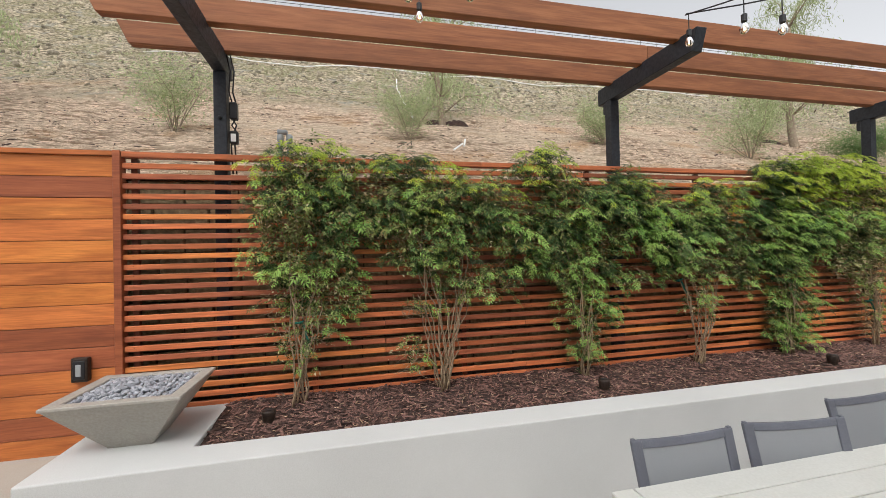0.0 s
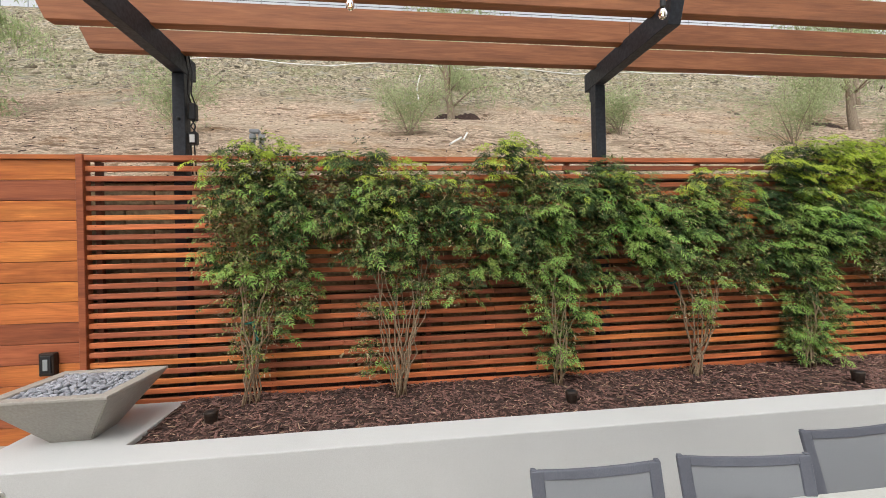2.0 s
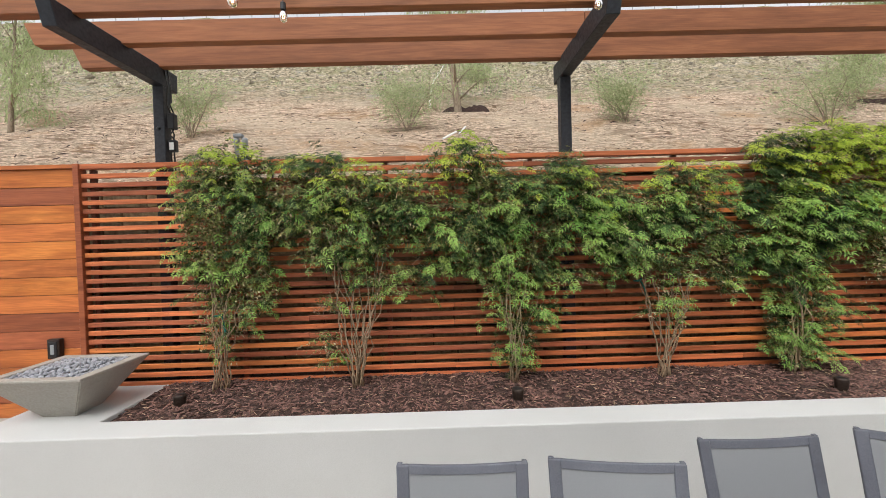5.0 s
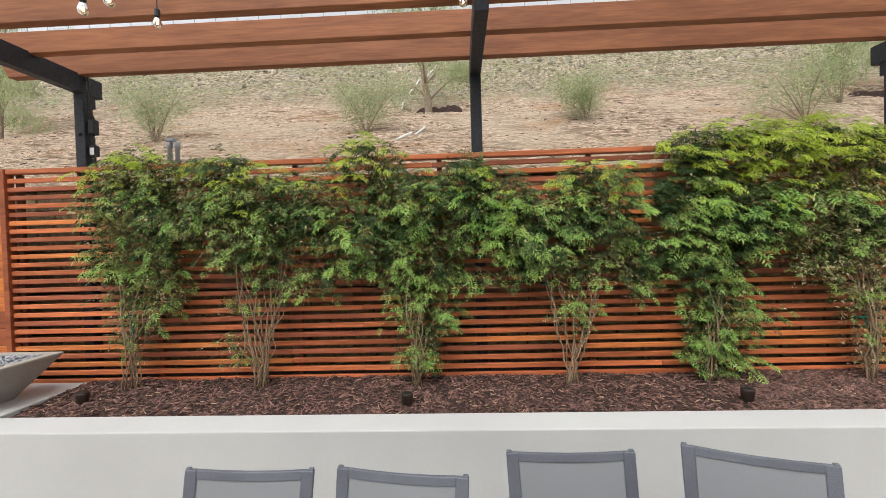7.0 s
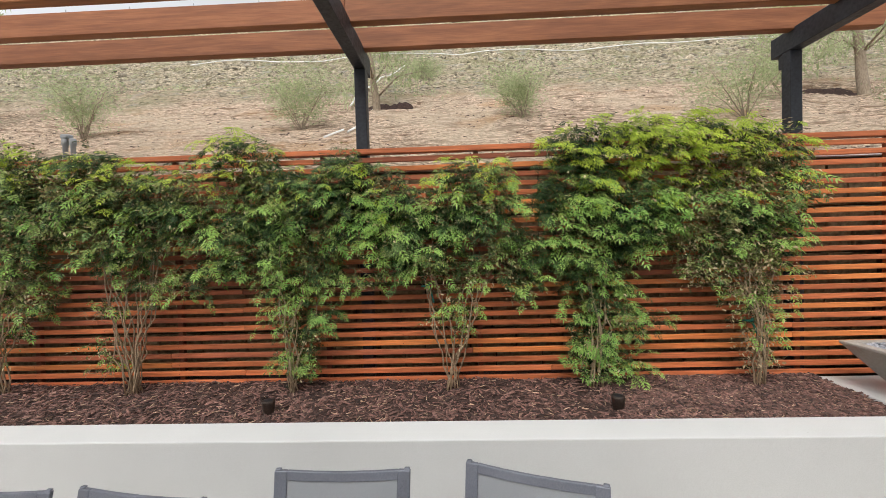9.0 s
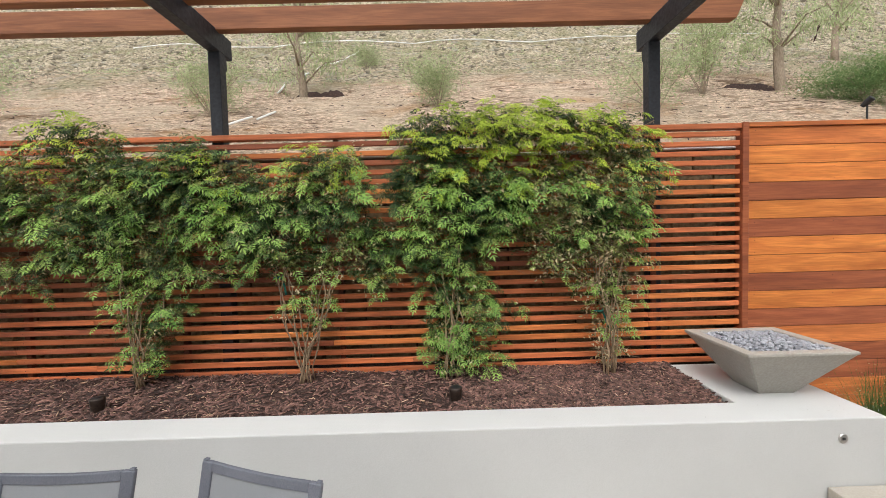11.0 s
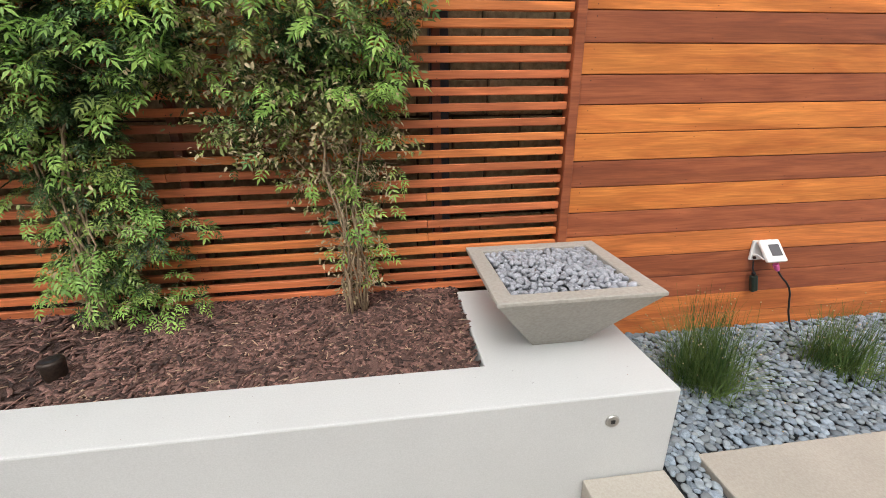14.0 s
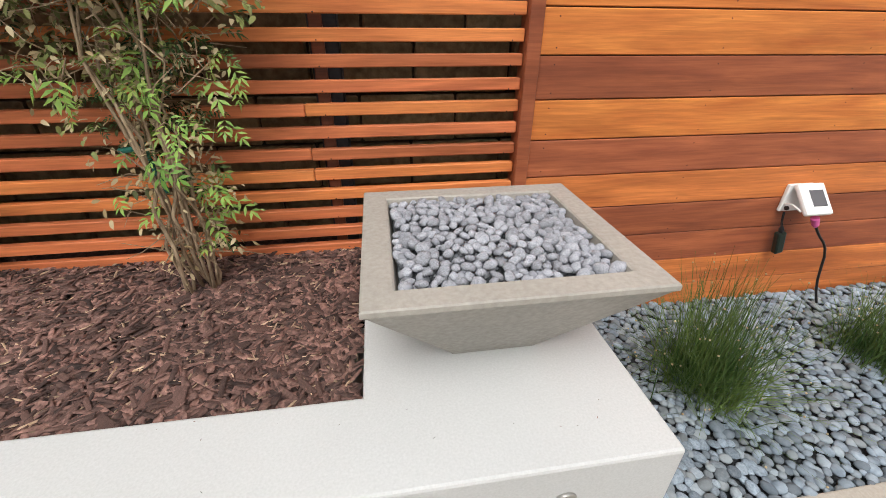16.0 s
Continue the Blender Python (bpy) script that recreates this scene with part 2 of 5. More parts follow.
def hill_ground():
    """Dry earth with straw and bark below, broken stone further up."""
    m, n, l, p = nodes_of("dry_hillside")
    vec = place(n, l, loose=False)
    flat = place(n, l, (0.42, 1.5, 1.5), False)
    fine, mid, broad = grain(n, l, flat, 24.0, 8.0, 0.75), grain(n, l, flat, 5.5, 6.0, 0.65), grain(n, l, vec, 0.5, 4.0)
    col = mixer(n, l, "MIX", spread(n, l, fine, 0.41, 0.58), (0.16, 0.108, 0.074), (0.88, 0.69, 0.52))
    col = mixer(n, l, "MIX", spread(n, l, mid, 0.52, 0.59, 0.0, 0.8), col, (0.20, 0.125, 0.08))
    col = mixer(n, l, "MIX", spread(n, l, broad, 0.47, 0.6, 0.0, 0.5), col, (0.62, 0.51, 0.38))
    col = mixer(n, l, "MIX", spread(n, l, grain(n, l, vec, 0.9, 5.0), 0.55, 0.66, 0.0, 0.5), col, (0.47, 0.27, 0.13))
    sep = n.new("ShaderNodeSeparateXYZ")
    l.new(vec, sep.inputs[0])
    wave = n.new("ShaderNodeMath")
    wave.operation, wave.inputs[1].default_value = "MULTIPLY_ADD", 5.0
    l.new(broad, wave.inputs[0])
    l.new(sep.outputs[1], wave.inputs[2])
    stony = spread(n, l, wave.outputs[0], 10.2, 12.0)
    cells = n.new("ShaderNodeTexVoronoi")
    cells.inputs["Scale"].default_value = 5.0
    l.new(vec, cells.inputs["Vector"])
    gravel = mixer(n, l, "MIX", spread(n, l, grain(n, l, vec, 9.0, 8.0, 0.75), 0.42, 0.6), (0.10, 0.085, 0.052), (0.66, 0.56, 0.41))
    gravel = mixer(n, l, "MIX", spread(n, l, grain(n, l, vec, 1.1, 5.0), 0.46, 0.6, 0.0, 0.55), gravel, (0.22, 0.215, 0.11))
    gravel = mixer(n, l, "MIX", spread(n, l, cells.outputs["Distance"], 0.0, 0.07, 0.25, 0.0), gravel, (0.46, 0.42, 0.36))
    gravel = mixer(n, l, "MIX", spread(n, l, grain(n, l, vec, 2.3, 5.0), 0.55, 0.65, 0.0, 0.5), gravel, (0.33, 0.33, 0.31))
    l.new(mixer(n, l, "MIX", stony, col, gravel), p.inputs["Base Color"])
    p.inputs["Roughness"].default_value, p.inputs["Specular IOR Level"].default_value = 0.95, 0.1
    both = n.new("ShaderNodeMath")
    both.operation = "ADD"
    l.new(fine, both.inputs[0])
    l.new(mid, both.inputs[1])
    relief(n, l, p, both.outputs[0], 1.0, 0.07)
    return m


M_HILL = hill_ground()


# ---- mesh helpers ----
def link(name, mesh, material, parent=None, label="", at=None):
    ob = new(name, mesh)
    if material and not mesh.materials:
        mesh.materials.append(material)
    if parent:
        ob.parent = parent
    if at is not None:
        ob.matrix_local = at if isinstance(at, Matrix) else Matrix.Translation(at)
    return tagged(ob, label)


def part(name, bm, material, parent=None, label="", at=None, smooth=False):
    mesh = bpy.data.meshes.new(name)
    bm.to_mesh(mesh)
    bm.free()
    if smooth:
        mesh.shade_smooth()
    return link(name, mesh, material, parent, label, at)


def thing(name, at, label, category, group="", kind=""):
    ob = new(name)
    ob.matrix_basis = at if isinstance(at, Matrix) else Matrix.Translation(at)
    return tagged(ob, label, category, group, kind)


def box(x0, x1, y0, y1, z0, z1, bevel=0.0, bm=None, seg=1):
    out = bm or bmesh.new()
    g = bmesh.ops.create_cube(out, size=1.0, matrix=Matrix.Translation(((x0 + x1) / 2, (y0 + y1) / 2, (z0 + z1) / 2)) @ Matrix.Diagonal((x1 - x0, y1 - y0, z1 - z0, 1)))
    if bevel:
        edges = list({e for v in g["verts"] for e in v.link_edges})
        bmesh.ops.bevel(out, geom=edges, offset=bevel, segments=seg, affect="EDGES", profile=0.5)
    return out


def prism(outline, y0, y1, bevel=0.0):
    """An (x, z) outline drawn out from y0 to y1."""
    bm = bmesh.new()
    f = bm.faces.new([bm.verts.new((x, y0, z)) for x, z in outline])
    ext = bmesh.ops.extrude_face_region(bm, geom=[f])
    bmesh.ops.translate(bm, verts=[v for v in ext["geom"] if isinstance(v, bmesh.types.BMVert)], vec=(0, y1 - y0, 0))
    bmesh.ops.recalc_face_normals(bm, faces=bm.faces)
    if bevel:
        bmesh.ops.bevel(bm, geom=list(bm.edges), offset=bevel, segments=1, affect="EDGES")
    return bm


def lathe(profile, sides=20, m=None, bm=None):
    """Turn an (r, z) profile round z."""
    out = bm or bmesh.new()
    m = m or Matrix()
    rings = [[out.verts.new(m @ Vector((r * math.cos(2 * math.pi * k / sides), r * math.sin(2 * math.pi * k / sides), z))) for k in range(sides)] for r, z in profile]
    for a, b in zip(rings, rings[1:]):
        for k in range(sides):
            out.faces.new((a[k], a[(k + 1) % sides], b[(k + 1) % sides], b[k]))
    out.faces.new(rings[0][::-1])
    out.faces.new(rings[-1])
    return out


def tube(points, radii, sides=6, bm=None):
    out = bm or bmesh.new()
    pts = [Vector(p) for p in points]
    radii = radii if hasattr(radii, "__len__") else [radii] * len(pts)
    rings = []
    for i, (p, r) in enumerate(zip(pts, radii)):
        d = (pts[min(i + 1, len(pts) - 1)] - pts[max(i - 1, 0)]).normalized()
        u = d.orthogonal().normalized() if not rings else (side - d * side.dot(d)).normalized()
        side, v = u, d.cross(u)
        rings.append([out.verts.new(p + (u * math.cos(2 * math.pi * k / sides) + v * math.sin(2 * math.pi * k / sides)) * r) for k in range(sides)])
    for a, b in zip(rings, rings[1:]):
        for k in range(sides):
            out.faces.new((a[k], a[(k + 1) % sides], b[(k + 1) % sides], b[k]))
    out.faces.new(rings[0][::-1])
    out.faces.new(rings[-1])
    return out


def raw_mesh(name, verts, faces, smooth=False):
    """A mesh from arrays: verts (n, 3), faces (m, 3 or 4)."""
    verts, faces = np.asarray(verts, dtype=np.float32), np.asarray(faces, dtype=np.int32)
    me = bpy.data.meshes.new(name)
    k = faces.shape[1]
    me.vertices.add(len(verts))
    me.vertices.foreach_set("co", verts.ravel())
    me.loops.add(faces.size)
    me.loops.foreach_set("vertex_index", faces.ravel())
    me.polygons.add(len(faces))
    me.polygons.foreach_set("loop_start", np.arange(0, faces.size, k, dtype=np.int32))
    me.update(calc_edges=True)
    me.validate()
    if smooth:
        me.shade_smooth()
    return me


def scattered(shape, faces, centres, frames, scales):
    """Copies of a small shape joined into arrays: frames (n, 3, 3) have the axes as columns."""
    v = np.einsum("nij,nkj->nki", frames, shape[None] * scales[:, None, :]) + centres[:, None, :]
    f = faces[None] + (np.arange(len(centres)) * len(shape))[:, None, None]
    return v.reshape(-1, 3), f.reshape(-1, faces.shape[1])


def frames_from(x_axis, up):
    x = x_axis / np.linalg.norm(x_axis, axis=1, keepdims=True)
    z = up - x * np.sum(x * up, axis=1, keepdims=True)
    z /= np.linalg.norm(z, axis=1, keepdims=True) + 1e-9
    return np.stack((x, np.cross(z, x), z), axis=2)


def ball(level):
    bm = bmesh.new()
    bmesh.ops.create_icosphere(bm, subdivisions=level, radius=1.0)
    bm.verts.ensure_lookup_table()
    v = np.array([x.co[:] for x in bm.verts])
    f = np.array([[q.index for q in x.verts] for x in bm.faces])
    bm.free()
    return v, f


# ---- the hillside ----
PROFILE_Y = (3.5, 4.0, 5.4, 7.0, 9.5, 11.0, 13.2, 16.0, 18.0, 20.0, 22.0, 400.0)
PROFILE_Z = (2.30, 2.5, 3.25, 4.02, 5.45, 6.2, 7.45, 9.6, 11.2, 13.0, 13.2, 13.3)


PITS = ((2.12, 7.5), (10.0, 7.2))


def hill_z(x, y):
    base = np.interp(y, PROFILE_Y, PROFILE_Z)
    bumps = noise.noise((x * 0.35, y * 0.35, 0)) * 0.16 + noise.noise((x * 1.3, y * 1.3, 3)) * 0.06 + noise.noise((x * 4, y * 4, 7)) * 0.022
    pits = sum(-0.36 * math.exp(-(((x - a) / 0.58) ** 4 + ((y - b) / 0.27) ** 4)) for a, b in PITS)
    return float(base + bumps * min(1, (y - 3.5) / 0.5) + pits)


def hillside():
    xs = np.concatenate((np.linspace(-300, -30, 12), np.arange(-28, -8, 0.8), np.arange(-8, 14, 0.13), np.arange(14, 34, 0.8), np.linspace(36, 300, 12)))
    ys = np.concatenate((np.arange(3.5, 9.5, 0.11), np.arange(9.5, 20.5, 0.25), np.arange(21, 30, 1.5), np.linspace(32, 400, 8)))
    verts = [(x, y, hill_z(x, y)) for y in ys for x in xs]
    w = len(xs)
    faces = [(j * w + i, j * w + i + 1, (j + 1) * w + i + 1, (j + 1) * w + i) for j in range(len(ys) - 1) for i in range(w - 1)]
    link("ground", raw_mesh("ground", verts, faces, True), M_HILL)
    tagged(bpy.data.objects["ground"], "dry brown hillside strewn with mulch and stones", "hillside", kind="structure")


hillside()


def paving():
    bm = box(-60, 60, -60, 3.45, -0.2, 0.0)
    tagged(part("floor", bm, M_PATIO), "pale grey concrete patio", "floor", kind="structure")
    bm = box(-9.0, -1.445, 2.15, 3.45, 0.0, 0.42, 0.004)
    tagged(part("pavement", bm, M_CONCRETE), "raised tan concrete paving beside the planter", "paving", kind="structure")
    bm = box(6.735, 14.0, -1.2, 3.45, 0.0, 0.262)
    tagged(part("ground_upper", bm, M_PEBBLE_SHADE), "sheet under the loose pebbles, dark for the shade between them", "ground", kind="structure")
    # unseen wall added behind the camera to close the patio and return light
    closing_wall = box(-16, 22, -5.4, -5.1, 0, 6.0)
    tagged(part("wall_south", closing_wall, M_STUCCO), "plain white stucco wall, unseen, added to close the patio", "wall", kind="structure")


paving()


# ---- block wall behind the slats ----
def block_wall():
    """Rough earth-coloured blocks laid in running bond below the hill."""
    root = thing("retaining_wall", (0, 3.44, 0), "weathered olive-brown block retaining wall below the hill", "retaining wall", kind="structure")
    part("core", box(-9, 14, 0.06, 0.3, 0, 2.375), M_MORTAR, root)
    rng = random.Random(5)
    shapes = []
    for k in range(4):
        bm = box(0, 0.39, 0, 0.05, 0, 0.186, 0.006)
        for v in bm.verts:
            v.co += Vector((rng.uniform(-0.003, 0.003), rng.uniform(-0.006, 0.004), rng.uniform(-0.003, 0.003)))
        me = bpy.data.meshes.new("block")
        bm.to_mesh(me)
        bm.free()
        me.materials.append(M_BLOCK)
        shapes.append(me)
    for row in range(9):
        x = -1.95 + 0.2 * (row % 2) + rng.uniform(-0.02, 0.02)
        while x < 6.9:
            link("block", rng.choice(shapes), None, root, at=(x, 0.022 + rng.uniform(0, 0.01), 2.178 - 0.196 * row))
            x += 0.402
    part("coping", box(-9, 14, -0.02, 0.2, 2.377, 2.407, 0.008), M_CAP, root, "pale coping strip")


block_wall()

# ---- fence ----
FY, TOP, PITCH = 3.1, 2.507, 0.0725
SLAT_TONES = "1102112021201120110120211102"


def screw_heads(bm, xs, zs):
    for x in xs:
        for z in zs:
            bmesh.ops.create_circle(bm, cap_ends=True, segments=6, radius=0.0026, matrix=Matrix.Translation((x, -0.0006, z)) @ Matrix.Rotation(radians(90), 4, "X"))


def slat_fence():
    root = thing("slat_fence", (0, FY, 0), "reddish-brown horizontal redwood slat fence", "fence")
    rng = random.Random(11)
    meshes = {}
    for i in range(1, 26):
        z = TOP - PITCH * i - 0.038
        x, first = -1.412, True
        while x < 6.6:
            step = rng.choice((1.83, 2.44, 3.05, 3.66))
            x1 = min(6.622, x + step)
            if 6.622 - x1 < 0.5:
                x1 = 6.622
            tone = int(SLAT_TONES[i]) if rng.random() < 0.6 else rng.randrange(3)
            if x1 < 6.0 and tone == 0 and rng.random() < 0.6:
                tone = rng.choice((1, 2))
            elif x1 > 6.0 and tone == 2 and rng.random() < 0.6:
                tone = rng.choice((0, 1))
            key = (round(x1 - x, 2), tone)
            if key not in meshes:
                bm = box(0, x1 - x - 0.002, 0, 0.03, 0, 0.038, 0.003)
                meshes[key] = bpy.data.meshes.new("slat")
                bm.to_mesh(meshes[key])
                bm.free()
                meshes[key].materials.append(M_SLAT[tone])
            sag = -0.008 + 0.0031 * (x + 1.412)
            link("slat", meshes[key], None, root, at=Matrix.Translation((x, rng.uniform(-0.001, 0.001), z + sag + rng.uniform(-0.0015, 0.0015))) @ Matrix.Rotation(-0.0031 + rng.uniform(-0.0005, 0.0005), 4, "Y"))
            x = x1
    for k in range(3):
        a = -1.412 + k * 2.68
        part("top_rail", box(a, a + 2.678 if k < 2 else 6.622, -0.012, 0.06, TOP - 0.04, TOP, 0.003), M_SLAT[1], root)
    x = -1.37
    while x < 6.6:
        part("backing_post", box(0, 0.04, 0.0325, 0.072, 0.55, TOP - 0.042, 0.002), M_SHADED_BACKING, root, at=(x, 0, 0))
        x += 1.22
    bm = bmesh.new()
    x = -1.35
    while x < 6.6:
        screw_heads(bm, (x, ), [TOP - PITCH * i - 0.019 for i in range(1, 26)])
        x += 0.61
    tagged(part("screw_heads", bm, M_BRONZE, root), kind="stuff")


slat_fence()


def board_fence(name, x0, x1, tones, z_end, trim_x, bh):
    root = thing(name, (0, FY, 0), "horizontal tongue-and-groove redwood board fence, orange to dark red", "fence", "board fences")
    rng = random.Random(len(tones) + int(x1))
    z, i = TOP - 0.036, 0
    while z > z_end:
        tone = int(tones[i % len(tones)])
        a = x0
        while a < x1:
            b = min(x1, a + rng.choice((3.05, 3.66, 4.88)))
            if i == 0 or x1 - b < 0.6:
                b = x1
            part("board", box(a, b - 0.002, -0.004, 0.016, z - bh + 0.004, z, 0.0025), M_WOOD[tone], root)
            a = b
        z -= bh
        i += 1
    part("backing", box(x0, x1, 0.02, 0.05, z_end - 0.2, TOP - 0.04), M_SHADED_BACKING, root)
    part("cap_rail", box(x0, x1, -0.022, 0.07, TOP - 0.034, TOP, 0.003), M_WOOD[1], root)
    part("corner_trim", box(trim_x - 0.024, trim_x + 0.024, -0.024, 0.06, z_end, TOP + 0.004, 0.003), M_WOOD[2], root)
    bm = bmesh.new()
    screw_heads(bm, [x0 + 0.06 + 0.61 * k for k in range(int((x1 - x0) / 0.61))], [TOP - 0.036 - bh * k - q for k in range(i) for q in (0.025, bh - 0.025)])
    tagged(part("screw_heads", bm, M_BRONZE, root, at=(0, -0.0042, 0)), kind="stuff")


board_fence("board_fence", 6.67, 13.0, "100202002021221", 0.30, 6.647, 0.1395)
board_fence("board_fence", -8.0, -1.46, "0201010122112122", 0.42, -1.437, 0.1485)


# ---- planter wall ----
def planter():
    """A U of rendered wall: a long front and two broad ends."""
    bm = bmesh.new()
    out = [(-1.44, 2.146), (6.73, 2.146), (6.73, 3.07), (6.057, 3.07), (6.057, 2.385), (-0.735, 2.385), (-0.735, 3.07), (-1.44, 3.07)]
    f = bm.faces.new([bm.verts.new((x, y, 0.0)) for x, y in out])
    ext = bmesh.ops.extrude_face_region(bm, geom=[f])
    bmesh.ops.translate(bm, verts=[v for v in ext["geom"] if isinstance(v, bmesh.types.BMVert)], vec=(0, 0, 0.67))
    bmesh.ops.recalc_face_normals(bm, faces=bm.faces)
    bmesh.ops.bevel(bm, geom=[e for e in bm.edges], offset=0.008, segments=2, affect="EDGES", profile=0.5)
    tagged(part("planter_wall", bm, M_STUCCO), "low white rendered planter wall with broad ends", "planter wall")


planter()


def soil_z(x, y):
    return 0.635 + 0.035 * (y - 2.41) / 0.66 + 0.012 * noise.noise((x * 3, y * 3, 1)) + 0.006 * noise.noise((x * 11, y * 11, 5))


def mulch():
    xs, ys = np.arange(-0.735, 6.058, 0.04), np.linspace(2.38, 3.3, 22)
    verts = [(x, y, soil_z(x, y)) for y in ys for x in xs]
    w = len(xs)
    faces = [(j * w + i, j * w + i + 1, (j + 1) * w + i + 1, (j + 1) * w + i) for j in range(len(ys) - 1) for i in range(w - 1)]
    tagged(link("soil", raw_mesh("soil", verts, faces, True), M_SOIL), "dark brown mulch bed", "soil", kind="structure")
    rng = np.random.RandomState(3)
    shape = np.array([(-1, -1, 0), (0.9, -0.8, 0), (1.1, 0.3, 0), (0.6, 1, 0), (-0.9, 0.8, 0), (-1, -0.9, 1), (0.9, -0.8, 1), (1.0, 0.3, 1), (0.6, 0.9, 1), (-0.8, 0.7, 1)], float)
    tri = np.array([(5, 6, 7), (5, 7, 8), (5, 8, 9), (0, 1, 6), (0, 6, 5), (1, 2, 7), (1, 7, 6), (2, 3, 8), (2, 8, 7), (3, 4, 9), (3, 9, 8), (4, 0, 5), (4, 5, 9)])
    bed = thing("mulch_bed", (0, 0, 0), "dark reddish-brown shredded bark mulch strewn over the planter", "mulch")
    near_chips = []
    for k in range(5):
        me = raw_mesh("bark_chip", shape * (1, 1 + 0.08 * k, 1) + rng.normal(0, 0.05, shape.shape) * (1, 1, 0), tri)
        me.materials.append(M_CHIP)
        near_chips.append(me)
    for k in range(300):
        a, b, turn, length = rng.uniform(5.0, 6.03), rng.uniform(2.41, 3.0), rng.uniform(0, 360), rng.uniform(0.016, 0.042)
        m = pose(a, b, soil_z(a, b) + rng.uniform(0.006, 0.014), rng.normal(0, 9), rng.normal(0, 9), turn) @ Matrix.Diagonal((length, length * rng.uniform(0.12, 0.32), rng.uniform(0.002, 0.0045), 1))
        link("bark_chip", near_chips[k % 5], None, bed, at=m)
    for name, count, mat, sizes, text in (("mulch", 14000, M_CHIP, (0.009, 0.042), "dark reddish-brown shredded bark mulch"), ("mulch_straw", 2000, M_CHIP_PALE, (0.007, 0.028), "pale bleached splinters lying on the mulch")):
        x, y = rng.uniform(-0.72, 6.04, count), rng.uniform(2.4, 3.14, count)
        near = rng.rand(count) < 0.45
        x[near] = rng.uniform(4.4, 6.04, near.sum())
        c = np.stack((x, y, [soil_z(a, b) + h for a, b, h in zip(x, y, rng.uniform(0, 0.011, count))]), 1)
        ang = rng.uniform(0, 6.28, count)
        fr = frames_from(np.stack((np.cos(ang), np.sin(ang), rng.normal(0, 0.18, count)), 1), np.stack((rng.normal(0, 0.3, count), rng.normal(0, 0.3, count), np.ones(count)), 1))
        length = rng.uniform(*sizes, count)
        sc = np.stack((length, length * rng.uniform(0.10, 0.34, count) if mat is M_CHIP else length * rng.uniform(0.07, 0.16, count), rng.uniform(0.0015, 0.004, count)), 1)
        v, f = scattered(shape, tri, c, fr, sc)
        tagged(link(name, raw_mesh(name, v, f), mat, bed if mat is M_CHIP else None), text if mat is M_CHIP_PALE else "", "mulch" if mat is M_CHIP_PALE else "", kind="stuff")


mulch()


# ---- pergola ----
def pergola():
    root = thing("pergola", (0, 0, 0), "pergola with charcoal posts and reddish-brown timber beams", "pergola")
    for x in (-0.785, 2.628, 5.988):
        part("post", box(-0.045, 0.045, 3.145, 3.235, 0.5, 3.154, 0.004), M_CHARCOAL, root, at=(x, 0, 0))
        arm = prism([(2.215, 3.155), (3.34, 3.155), (3.34, 3.31), (2.165, 3.31)], -0.045, 0.045, 0.004)
        bmesh.ops.rotate(arm, cent=(0, 0, 0), matrix=Matrix.Rotation(radians(90), 3, "Z"), verts=arm.verts)
        part("arm", arm, M_CHARCOAL, root, at=(x, 0, 0))
        part("corbel", box(-0.03, 0.03, 3.236, 3.285, 3.05, 3.153, 0.006), M_CHARCOAL, root, at=(x, 0, 0))
    for y in (3.105, 2.32):
        part("beam", prism([(-1.365, 3.292), (6.59, 3.292), (6.66, 3.455), (-1.44, 3.455)], 0, 0.075, 0.005), M_BEAM, root, at=(0, y, 0))
    part("beam", prism([(-1.365, 3.292), (2.638, 3.292), (2.638, 3.455), (-1.44, 3.455)], 0, 0.075, 0.004), M_BEAM, root, at=(0, 2.715, 0))
    part("beam", prism([(2.641, 3.292), (6.59, 3.292), (6.66, 3.455), (2.641, 3.455)], 0, 0.075, 0.004), M_BEAM, root, at=(0, 2.715, 0))


pergola()


